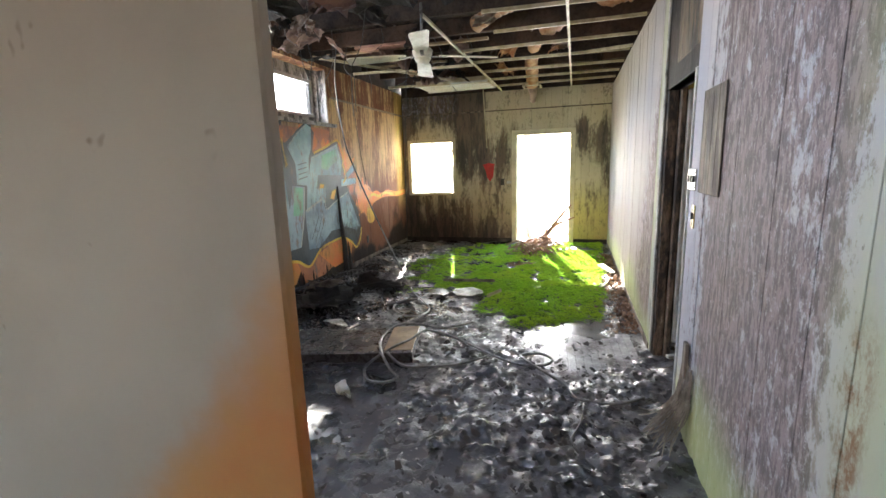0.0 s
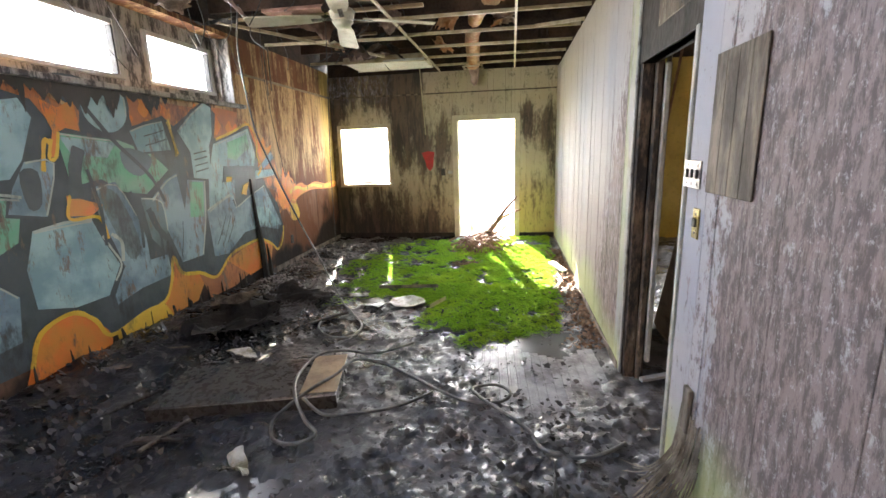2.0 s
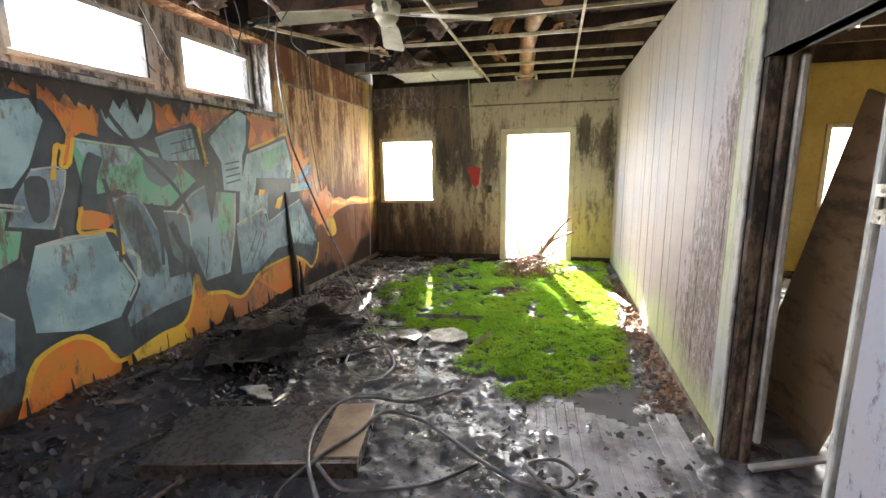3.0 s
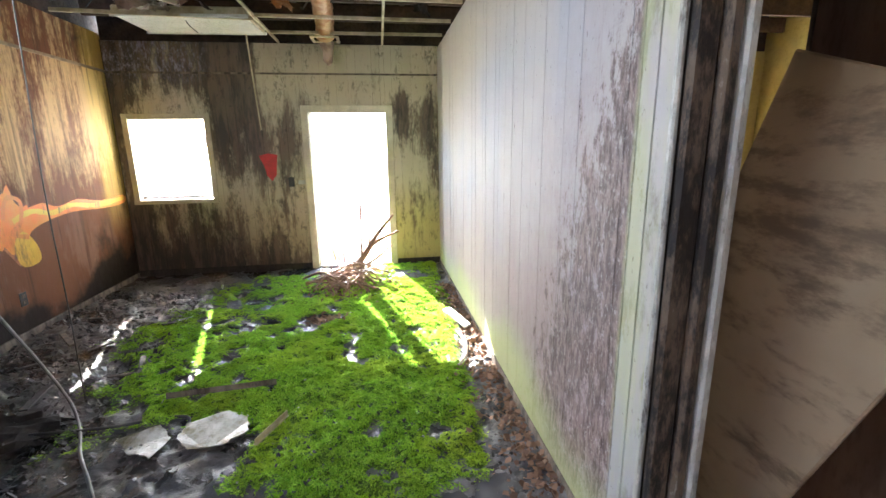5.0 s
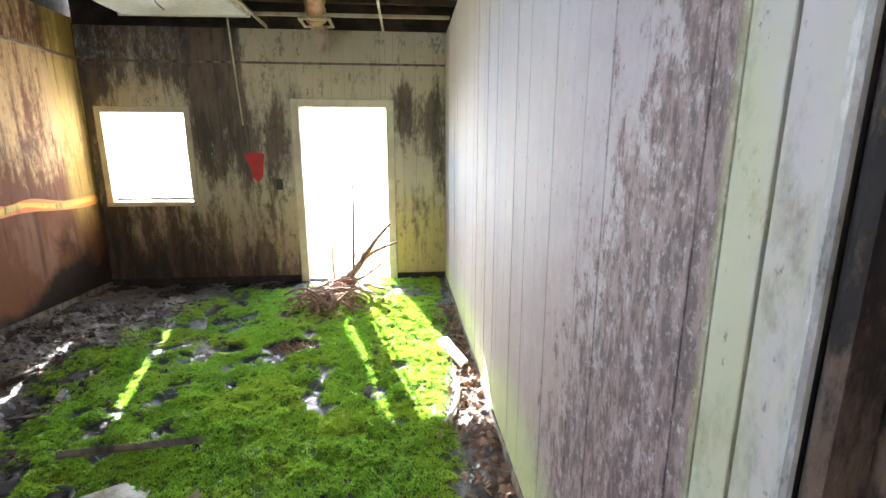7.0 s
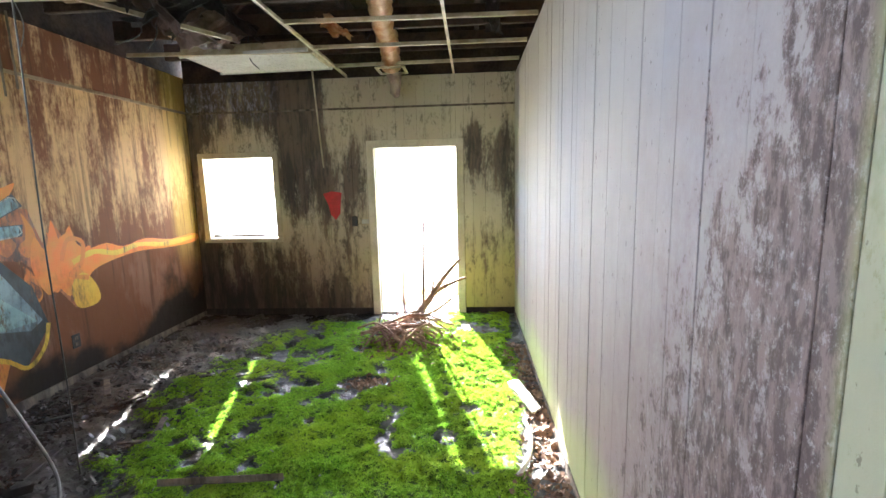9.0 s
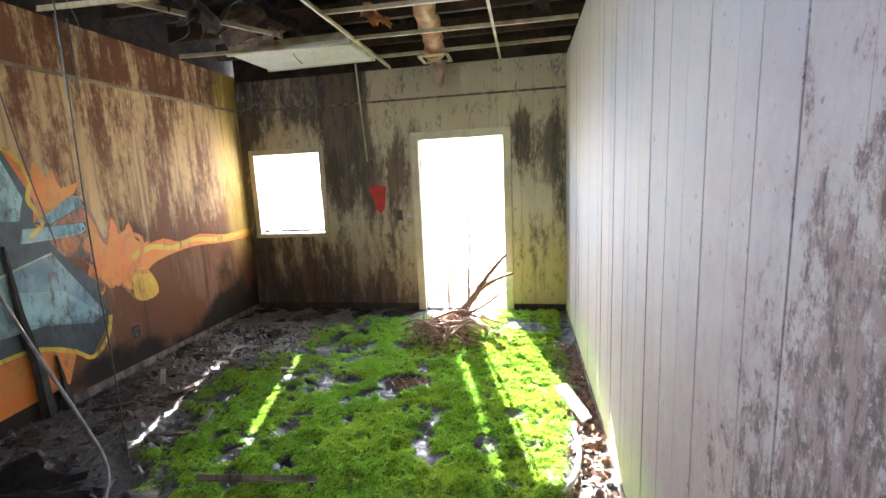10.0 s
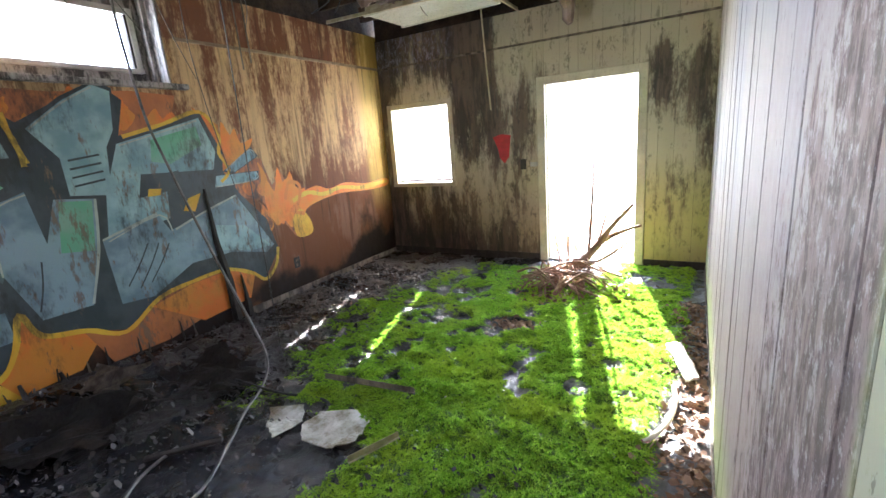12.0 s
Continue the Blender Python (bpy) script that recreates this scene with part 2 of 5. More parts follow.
def mud_ground():
    n = Nodes("mud", 0.4)
    fine = n.noise(26, (1, 1, 1), 6, 0.7)
    big = n.noise(2.2, (1, 1, 1), 4, 0.6)
    c = n.mix(n.step(big, 0.35, 0.65), (0.030, 0.029, 0.030), (0.105, 0.10, 0.10))
    c = n.mix(n.step(fine, 0.55, 0.80), c, (0.13, 0.12, 0.115))
    silt = n.math("MULTIPLY", n.step(n.math("ADD", n.axis(0), n.math("MULTIPLY", big, 0.8)), -0.6, 0.1), n.step(n.axis(1), 1.6, 2.6))
    silt = n.math("MULTIPLY", silt, n.step(n.noise(7, (1, 1, 1), 5, 0.65, (1, 2, 0)), 0.35, 0.65, 0.2, 1.0))
    c = n.mix(n.math("MULTIPLY", silt, 0.8), c, (0.25, 0.245, 0.255))
    soot = n.math("MULTIPLY", n.step(n.axis(0), -0.9, -1.7), n.step(n.axis(1), 5.2, 4.4))
    c = n.mix(n.math("MULTIPLY", soot, 0.85), c, (0.018, 0.016, 0.018))
    brown = n.math("MULTIPLY", n.step(n.axis(0), -1.9, -2.7), n.step(n.axis(1), 5.0, 6.5))
    c = n.mix(n.math("MULTIPLY", brown, 0.7), c, (0.10, 0.065, 0.045))
    n.bsdf.inputs["Coat Weight"].default_value, n.bsdf.inputs["Coat Roughness"].default_value = 0.35, 0.22
    moss = n.mask("moss")
    g = n.mix(n.step(fine, 0.35, 0.65), (0.045, 0.085, 0.008), (0.13, 0.22, 0.015))
    c = n.mix(n.step(moss, 0.35, 0.6), c, g)
    n.put(n.bsdf.inputs["Coat Weight"], n.step(moss, 0.15, 0.4, 0.35, 0.0))
    rough = n.math("ADD", n.step(big, 0.4, 0.6, 0.20, 0.40), n.math("MULTIPLY", moss, 0.5), True)
    return n.done(c, rough, n.math("ADD", fine, n.math("MULTIPLY", n.noise(75, (1, 1, 1), 3), 0.4)), 0.55, 0.02)


def moss_blades():
    """Moss, which lets some light through."""
    n = Nodes("moss", 0.85)
    big = n.noise(1.7, (1, 1, 1), 3)
    c = n.mix(n.island(), (0.15, 0.35, 0.024), (0.46, 0.70, 0.07))
    c = n.mix(n.math("MULTIPLY", n.step(big, 0.45, 0.65), 0.6), c, (0.46, 0.60, 0.05))
    mat = n.done(c)
    through_leaf = n.node("ShaderNodeBsdfTranslucent")
    n.put(through_leaf.inputs["Color"], c)
    both = n.node("ShaderNodeMixShader")
    both.inputs[0].default_value = 0.4
    n.tree.links.new(n.bsdf.outputs[0], both.inputs[1])
    n.tree.links.new(through_leaf.outputs[0], both.inputs[2])
    n.tree.links.new(both.outputs[0], n.tree.nodes["Material Output"].inputs[0])
    return mat


def partition_paint():
    """Cream paint with a soft cloud of orange overspray."""
    n = Nodes("cream_partition_paint", 0.55)
    x, z = n.axis(0), n.axis(2)
    cloud = n.noise(1.6, (1, 1, 1), 5, 0.6)
    fine = n.noise(30, (1, 1, 1), 4)
    c = n.mix(n.step(cloud, 0.35, 0.65), (0.50, 0.39, 0.29), (0.44, 0.34, 0.25))
    v = n.math("ADD", n.math("MULTIPLY", x, 1.4), n.math("MULTIPLY", cloud, 0.9))
    v = n.math("SUBTRACT", n.math("ADD", v, 1.72), z)
    c = n.mix(n.math("MULTIPLY", n.step(v, -0.08, 0.22), 0.9), c, n.mix(n.step(cloud, 0.4, 0.6), (0.64, 0.17, 0.02), (0.60, 0.25, 0.05)))
    c = n.mix(n.step(n.noise(9, (1, 1, 1), 2), 0.70, 0.74), c, (0.28, 0.19, 0.12))
    return n.done(c, 0.55, fine, 0.2, 0.003)


def chips(name, a, b, rough=0.5):
    n = Nodes(name, rough)
    return n.done(n.mix(n.island(), a, b), rough, n.noise(60), 0.3, 0.003)


def blistered(name, dark, mid, pale, share):
    """Timber with blistered paint in three tones, running upright."""
    n = Nodes(name, 0.7)
    a = n.noise(5, (2, 2, 0.5), 6, 0.7)
    b = n.noise(22, (1.6, 1.6, 0.6), 7, 0.75, (3, 1, 2))
    k = n.math("ADD", n.math("MULTIPLY", a, 0.6), n.math("MULTIPLY", b, 0.4))
    c = n.mix(n.step(k, share - 0.14, share - 0.02), dark, mid)
    c = n.mix(n.step(k, share, share + 0.06), c, pale)
    return n.done(c, n.step(b, 0.3, 0.7, 0.45, 0.8), k, 0.7, 0.012)


def stained_panel():
    """Tan sheet with rows of dark water marks lying across it."""
    n = Nodes("water_stained_panel", 0.6)
    broad = n.noise(1.4, (1, 1, 1), 4)
    rows = n.noise(3.2, (0.9, 0.9, 3.2), 5, 0.6, (1, 4, 2))
    blot = n.noise(14, (1, 0.8, 1.6), 6, 0.7)
    c = n.mix(n.step(broad, 0.35, 0.65), (0.40, 0.29, 0.18), (0.32, 0.22, 0.13))
    k = n.math("ADD", n.math("MULTIPLY", rows, 0.7), n.math("MULTIPLY", blot, 0.3))
    k = n.math("ADD", k, n.math("MULTIPLY", n.math("MULTIPLY", n.step(n.axis(2), 0.9, 1.2), n.step(n.axis(2), 1.75, 1.5)), 0.06))
    c = n.mix(n.step(k, 0.49, 0.66, 0.0, 0.8), c, (0.12, 0.075, 0.045))
    return n.done(c, 0.6, blot, 0.2, 0.003)


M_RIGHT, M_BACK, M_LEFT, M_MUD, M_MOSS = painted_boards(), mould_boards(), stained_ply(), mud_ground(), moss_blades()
M_CHAR = plain("charred_wood", (0.018, 0.015, 0.013), (0.05, 0.04, 0.033), 6, 0.75, stretch=(1, 1, 0.3))
M_STUD = plain("rotten_timber", (0.07, 0.055, 0.042), (0.25, 0.20, 0.155), 7, 0.75, stretch=(2, 2, 0.5))
M_ATTIC = plain("attic_timber", (0.025, 0.016, 0.012), (0.07, 0.043, 0.03), 4, 0.8)
M_JOIST = plain("joist_timber", (0.05, 0.03, 0.02), (0.12, 0.07, 0.045), 3, 0.75)
M_TRIM = plain("cream_trim", (0.66, 0.60, 0.45), (0.52, 0.46, 0.33), 5, 0.5)
M_WHITE = plain("dirty_white_paint", (0.60, 0.60, 0.58), (0.40, 0.39, 0.37), 5, 0.55, stretch=(1, 1, 0.6))
M_TEE = plain("aged_grid_metal", (0.62, 0.55, 0.38), (0.42, 0.34, 0.20), 9, 0.45)
M_FAN = plain("aged_fan_paint", (0.74, 0.72, 0.60), (0.56, 0.52, 0.40), 6, 0.4)
M_LENS = plain("diffuser_plastic", (0.74, 0.74, 0.68), (0.62, 0.61, 0.53), 4, 0.35)
M_DUCT = plain("flex_duct_wrap", (0.46, 0.20, 0.08), (0.62, 0.40, 0.22), 9, 0.4)
M_FOIL = plain("torn_foil", (0.42, 0.30, 0.24), (0.16, 0.10, 0.08), 6, 0.4)
M_CABLE = plain("grey_cable", (0.07, 0.066, 0.062), (0.20, 0.19, 0.18), 10, 0.4)
M_DARKCABLE = plain("black_cable", (0.02, 0.02, 0.02), (0.06, 0.055, 0.05), 10, 0.4)
M_BARK = plain("dead_branch_bark", (0.24, 0.12, 0.075), (0.40, 0.25, 0.17), 14, 0.7)
M_SHEET = plain("pale_sheet", (0.66, 0.66, 0.62), (0.20, 0.18, 0.11), 6, 0.3)
M_PALEWOOD = plain("pale_plank_wood", (0.74, 0.70, 0.64), (0.54, 0.49, 0.43), 9, 0.55, stretch=(1, 0.3, 1))
M_TANWOOD = plain("tan_board", (0.36, 0.26, 0.15), (0.22, 0.15, 0.09), 6, 0.5)
M_DIRTWOOD = plain("muddy_board", (0.035, 0.03, 0.028), (0.075, 0.062, 0.052), 3, 0.3)
M_SILT = plain("silted_sheet", (0.50, 0.49, 0.50), (0.22, 0.21, 0.21), 3.5, 0.2)
M_PINK = plain("pinkish_torn_board", (0.50, 0.27, 0.20), (0.30, 0.16, 0.11), 6, 0.7)
M_METAL = plain("tarnished_steel", (0.34, 0.33, 0.31), (0.12, 0.11, 0.10), 30, 0.35, 0.8)
M_BRASS = plain("tarnished_brass", (0.48, 0.40, 0.14), (0.22, 0.17, 0.06), 25, 0.35, 0.7)
M_BLACK = plain("black_plastic", (0.02, 0.02, 0.02), (0.05, 0.045, 0.04), 12, 0.45)
M_RED = plain("red_sticker", (0.62, 0.03, 0.03), (0.45, 0.03, 0.025), 12, 0.5)
M_YELLOWWALL = plain("yellow_wall_paint", (0.60, 0.46, 0.14), (0.48, 0.36, 0.11), 2, 0.6)
M_PANEL = stained_panel()
M_BURNT = blistered("burnt_peeling_timber", (0.022, 0.018, 0.016), (0.17, 0.125, 0.09), (0.36, 0.32, 0.27), 0.58)
M_SOOTY = blistered("sooty_white_paint", (0.055, 0.05, 0.05), (0.40, 0.37, 0.35), (0.50, 0.49, 0.49), 0.57)
M_PEEL = blistered("peeling_white_paint", (0.10, 0.085, 0.07), (0.42, 0.42, 0.39), (0.58, 0.58, 0.55), 0.50)
M_BROWN = plain("brown_door_wood", (0.12, 0.06, 0.035), (0.18, 0.10, 0.06), 4, 0.5, stretch=(1, 1, 0.3))
M_PARTITION = partition_paint()
M_WICKER = plain("frayed_fibre", (0.34, 0.30, 0.24), (0.16, 0.13, 0.10), 12, 0.75)
M_CONCRETE = plain("pale_yard_concrete", (0.52, 0.50, 0.46), (0.42, 0.41, 0.37), 1.5, 0.8)
M_CHIP = chips("mud_debris", (0.02, 0.018, 0.017), (0.10, 0.09, 0.085), 0.5)
M_PALECHIP = chips("pale_debris", (0.22, 0.20, 0.18), (0.55, 0.52, 0.48), 0.5)
M_LEAF = chips("dead_leaves", (0.12, 0.06, 0.035), (0.38, 0.24, 0.16), 0.7)
M_STRAW = chips("dry_stalks", (0.40, 0.30, 0.16), (0.62, 0.52, 0.34), 0.7)
M_WATER = bpy.data.materials.new("puddle_water")
M_WATER.use_nodes = True
_b = M_WATER.node_tree.nodes["Principled BSDF"]
_b.inputs["Base Color"].default_value, _b.inputs["Roughness"].default_value = (0.10, 0.098, 0.10, 1), 0.20
M_MILKY = bpy.data.materials.new("milky_plastic")
M_MILKY.use_nodes = True
_t = M_MILKY.node_tree
_tr = _t.nodes.new("ShaderNodeBsdfTranslucent")
_tr.inputs["Color"].default_value = (0.9, 0.9, 0.88, 1)
_mx = _t.nodes.new("ShaderNodeMixShader")
_mx.inputs[0].default_value = 0.75
_t.links.new(_t.nodes["Principled BSDF"].outputs[0], _mx.inputs[1])
_t.links.new(_tr.outputs[0], _mx.inputs[2])
_t.links.new(_mx.outputs[0], _t.nodes["Material Output"].inputs[0])
S_TEAL = spray("teal_spray", (0.36, 0.54, 0.57), (0.20, 0.34, 0.41))
S_BLUE = spray("steel_blue_spray", (0.28, 0.40, 0.48), (0.15, 0.23, 0.30))
S_GREEN = spray("green_spray", (0.16, 0.46, 0.29), (0.24, 0.44, 0.35))
S_DARK = spray("black_spray", (0.040, 0.055, 0.065), (0.065, 0.085, 0.10), 0.62)
S_SOOT = spray("soot_stain", (0.02, 0.018, 0.018), (0.05, 0.04, 0.036), 0.60)
S_SLATE = spray("slate_spray", (0.15, 0.21, 0.24), (0.09, 0.13, 0.15), 0.60)
S_ORANGE = spray("orange_spray", (0.78, 0.21, 0.035), (0.66, 0.26, 0.04), 0.60, 0.5)
S_BRIGHT = spray("bright_orange_spray", (0.85, 0.23, 0.03), (0.76, 0.30, 0.04), 0.64, 0.25)
S_RUST = spray("faded_orange_spray", (0.55, 0.19, 0.06), (0.42, 0.14, 0.05), 0.565)
S_YELLOW = spray("yellow_spray", (0.78, 0.52, 0.05), (0.72, 0.40, 0.04), 0.64)
S_PALE = spray("pale_spray", (0.50, 0.56, 0.52), None, 0.62)


# ---- mesh helpers ----
def mesh_of(bm, name, material, smooth=False):
    me = bpy.data.meshes.new(name)
    bm.to_mesh(me)
    bm.free()
    for m in material if isinstance(material, (list, tuple)) else [material]:
        me.materials.append(m)
    if smooth:
        for p in me.polygons:
            p.use_smooth = True
    return me


def part(name, bm, material, parent=None, label="", smooth=False):
    ob = new(name, mesh_of(bm, name, material, smooth))
    if parent is not None:
        ob.parent = parent
    return tagged(ob, label)


def thing(name, label, category, at=(0, 0, 0), group="", kind="", m=None):
    ob = new(name)
    ob.matrix_world = m if m is not None else Matrix.Translation(at)
    return tagged(ob, label, category, group, kind)


def setting(name, bm, material, label, category):
    return tagged(part(name, bm, material), label, category, "", "structure")


def box(bm, x0, x1, y0, y1, z0, z1, m=None, chamfer=0.0):
    """A box, its edges cut by chamfer."""
    r = bmesh.ops.create_cube(bm, size=1.0)
    vs = r["verts"]
    for v in vs:
        v.co = Vector((x0 + (v.co.x + 0.5) * (x1 - x0), y0 + (v.co.y + 0.5) * (y1 - y0), z0 + (v.co.z + 0.5) * (z1 - z0)))
    if chamfer:
        es = list({e for v in vs for e in v.link_edges})
        r = bmesh.ops.bevel(bm, geom=es, offset=chamfer, segments=1, affect="EDGES")
        vs = list({v for f in r["faces"] for v in f.verts})
    if m is not None:
        for v in vs:
            v.co = m @ v.co
    return vs


def boxes(*rows, m=None, chamfer=0.0):
    bm = bmesh.new()
    for r in rows:
        box(bm, *r, m=m, chamfer=chamfer)
    return bm


def tube(points, radius, sides=6, taper=1.0, wobble=0.0):
    """A round rod along points, tapering to radius * taper."""
    bm = bmesh.new()
    pts = [Vector(p) for p in points]
    rings = []
    for i, p in enumerate(pts):
        d = (pts[min(i + 1, len(pts) - 1)] - pts[max(i - 1, 0)]).normalized()
        s = d.cross(Vector((0, 0, 1)) if abs(d.z) < 0.9 else Vector((1, 0, 0))).normalized()
        u = s.cross(d)
        k = radius * (1 + (taper - 1) * i / max(1, len(pts) - 1)) * (1 + wobble * random.uniform(-1, 1))
        rings.append([bm.verts.new(p + (s * math.cos(a) + u * math.sin(a)) * k) for a in (2 * math.pi * j / sides for j in range(sides))])
    for a, b in zip(rings, rings[1:]):
        for j in range(sides):
            bm.faces.new((a[j], a[(j + 1) % sides], b[(j + 1) % sides], b[j]))
    bm.faces.new(rings[0][::-1]), bm.faces.new(rings[-1])
    return bm


def spline(points, per=6, closed=False):
    """A smooth line through points of any dimension."""
    p = [np.array(q, float) for q in points]
    n = len(p)
    out = []
    for i in range(n if closed else n - 1):
        if closed:
            a, b, c, d = p[i - 1], p[i], p[(i + 1) % n], p[(i + 2) % n]
        else:
            a, b, c, d = p[max(i - 1, 0)], p[i], p[i + 1], p[min(i + 2, n - 1)]
        for k in range(per):
            t = k / per
            out.append(0.5 * (2 * b + (c - a) * t + (2 * a - 5 * b + 4 * c - d) * t * t + (3 * b - a - 3 * c + d) * t ** 3))
    if not closed:
        out.append(p[-1])
    return [tuple(q) for q in out]


def wall(bm, u0, u1, z0, z1, thick, holes, m):
    """A wall with openings right through it, in its own frame: u along, depth away from the room, z up."""
    us = sorted({u0, u1, *(h[i] for h in holes for i in (0, 1))})
    zs = sorted({z0, z1, *(h[i] for h in holes for i in (2, 3))})
    solid = lambda i, j: 0 <= i < len(us) - 1 and 0 <= j < len(zs) - 1 and not any(
        h[0] < (us[i] + us[i + 1]) / 2 < h[1] and h[2] < (zs[j] + zs[j + 1]) / 2 < h[3] for h in holes)
    quad = lambda *c: bm.faces.new([bm.verts.new(m @ Vector(p)) for p in c])
    for i in range(len(us) - 1):
        for j in range(len(zs) - 1):
            if not solid(i, j):
                continue
            a, b, c, d = us[i], us[i + 1], zs[j], zs[j + 1]
            quad((a, 0, c), (b, 0, c), (b, 0, d), (a, 0, d))
            quad((a, thick, c), (a, thick, d), (b, thick, d), (b, thick, c))
            if not solid(i - 1, j):
                quad((a, 0, c), (a, 0, d), (a, thick, d), (a, thick, c))
            if not solid(i + 1, j):
                quad((b, 0, c), (b, thick, c), (b, thick, d), (b, 0, d))
            if not solid(i, j - 1):
                quad((a, 0, c), (a, thick, c), (b, thick, c), (b, 0, c))
            if not solid(i, j + 1):
                quad((a, 0, d), (b, 0, d), (b, thick, d), (a, thick, d))
    bmesh.ops.remove_doubles(bm, verts=bm.verts, dist=1e-5)
    return bm


def frame_of(ox, oy, ux, uy, nx, ny):
    return Matrix(((ux, nx, 0, ox), (uy, ny, 0, oy), (0, 0, 1, 0), (0, 0, 0, 1)))


def lattice(x, y, seed=0):
    """Smooth value noise, 0 to 1, on arrays."""
    xi, yi = np.floor(x).astype(int), np.floor(y).astype(int)
    fx, fy = x - xi, y - yi
    fx, fy = fx * fx * (3 - 2 * fx), fy * fy * (3 - 2 * fy)
    rnd = lambda a, b: ((np.sin(a * 127.1 + b * 311.7 + seed * 74.7) * 43758.5453) % 1.0)
    return ((rnd(xi, yi) * (1 - fx) + rnd(xi + 1, yi) * fx) * (1 - fy) + (rnd(xi, yi + 1) * (1 - fx) + rnd(xi + 1, yi + 1) * fx) * fy)


def fractal(x, y, scale, seed=0, octaves=4):
    v, k, s = 0, 0.5, scale
    for o in range(octaves):
        v, k, s = v + k * lattice(x * s, y * s, seed + o), k * 0.5, s * 2.1
    return v


def blob(x, y, cx, cy, rx, ry):
    return 1 - np.sqrt(((x - cx) / rx) ** 2 + ((y - cy) / ry) ** 2)


def moss_at(x, y):
    """How mossy the floor is, from below 0 to about 1."""
    v = np.maximum.reduce([blob(x, y, -0.85, 6.45, 1.65, 1.75), blob(x, y, -0.35, 5.0, 0.95, 1.05), blob(x, y, 0.05, 7.9, 0.55, 0.7), blob(x, y, -1.2, 5.75, 0.95, 0.9)])
    v = np.minimum(v * 2.2, 0.55) + (fractal(x, y, 1.9, 3) - 0.47) * 1.5 + 0.12
    v = v - 1.1 * np.clip(blob(x, y, -1.35, 4.72, 0.6, 0.35), 0, 1) - 0.9 * np.clip(blob(x, y, -0.85, 6.55, 0.28, 0.16), 0, 1) * 3
    v = v - np.clip((x - 0.22 - 0.05 * np.clip(y - 6.0, 0, 1) * 4) * 6, 0, 2)
    core = np.clip(blob(x, y, -0.25, 6.1, 1.3, 2.3) * 2.0, 0, 1)
    v = v + 0.22 * core - np.clip((fractal(x, y, 5.5, 9) - 0.50 - 0.045 * core) * 5.5, 0, 1.4)
    return v - np.clip((lattice(x * 17, y * 24, 31) - 0.66) * 2.4, 0, 0.8) * (1 - 0.35 * core)


def mud_at(x, y):
    """Height of the mud."""
    h = (fractal(x, y, 2.2, 1) - 0.47) * 0.06 + (fractal(x, y, 9.0, 2) - 0.47) * 0.05
    h = h + 0.10 * np.clip((-2.55 - x) * 1.4, 0, 1) * np.clip((5.6 - y) * 0.8, 0, 1)
    h = h - 0.035 * np.clip(blob(x, y, 0.05, 3.75, 0.75, 0.9) * 2, 0, 1) - 0.03 * np.clip(blob(x, y, -1.2, 1.9, 1.1, 0.75) * 2, 0, 1)
    h = h + 0.02 * np.clip(moss_at(x, y) * 2, 0, 1)
    rough = np.clip((fractal(x, y, 14.0, 5) - 0.5) * 5, 0, 1) * 0.02
    h = h + (fractal(x, y, 34.0, 41, 2) - 0.375) * 0.020 * np.clip(1 - 2 * blob(x, y, 0.05, 3.75, 0.6, 0.7), 0.15, 1)
    return h + rough * np.clip(blob(x, y, -0.1, 2.6, 1.0, 1.1) * 3, 0.2, 1)


# ---- structure ----
XL, XR, YB, TOP = -3.40, 0.57, 8.515, 3.55
F_RIGHT = frame_of(XR, YB, 0, -1, 1, 0)      # u runs from the back wall towards the entry
F_BACK = frame_of(XL, YB, 1, 0, 0, 1)
F_LEFT = frame_of(XL, 0, 0, 1, -1, 0)        # u is y
DOOR = (-1.115 - XL, -0.13 - XL, -0.2, 2.05)
WIN = (-3.235 - XL, -2.36 - XL, 0.985, 1.98)
CLEAR = [(1.95, 2.98, 2.28, 2.70), (3.30, 4.27, 2.28, 2.70), (4.63, 5.51, 2.28, 2.70)]
ALCOVE = (1.60, 5.66, 2.158, 2.88)
GAP = (YB - 3.64, YB - 2.70, -0.2, 2.03)

ground = setting("ground", boxes((-300, 300, YB + 0.2, 400, -0.25, -0.08), (-300, XL - 0.3, -200, YB + 0.2, -0.25, -0.08), (5.6, 300, -200, YB + 0.2, -0.25, -0.08), (XL - 0.3, 5.6, -200, -2.3, -0.25, -0.08)), M_CONCRETE, "pale sunlit yard ground outside", "ground")
wall_back = setting("wall_back", wall(bmesh.new(), 0.0, XR - XL, -0.2, 2.87, 0.16, [DOOR, WIN], F_BACK), M_CHAR, "mouldy cream board wall with doorway and window", "wall")
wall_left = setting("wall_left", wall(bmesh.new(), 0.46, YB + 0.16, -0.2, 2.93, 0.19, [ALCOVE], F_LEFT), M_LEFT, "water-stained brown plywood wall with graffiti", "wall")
wall_right = setting("wall_right", wall(bmesh.new(), -0.16, YB + 2.2, -0.2, 2.84, 0.10, [GAP], F_RIGHT), M_CHAR, "worn white board wall with a stripped doorway", "wall")
wall_upper_left = setting("wall_upper_left", boxes((XL - 0.24, XL - 0.05, 0.46, YB + 0.16, 2.93, TOP)), M_ATTIC, "dark timber above the graffiti wall", "wall")
wall_upper = setting("wall_upper", boxes((XL, 5.3, YB + 0.02, YB + 0.16, 2.87, TOP)), M_ATTIC, "dark timber gable above the back wall", "wall")
wall_front = setting("wall_front", boxes((XL - 0.2, -0.55, 0.525, 0.56, -0.2, TOP), chamfer=0.006), M_PARTITION, "cream painted partition with orange overspray", "wall")
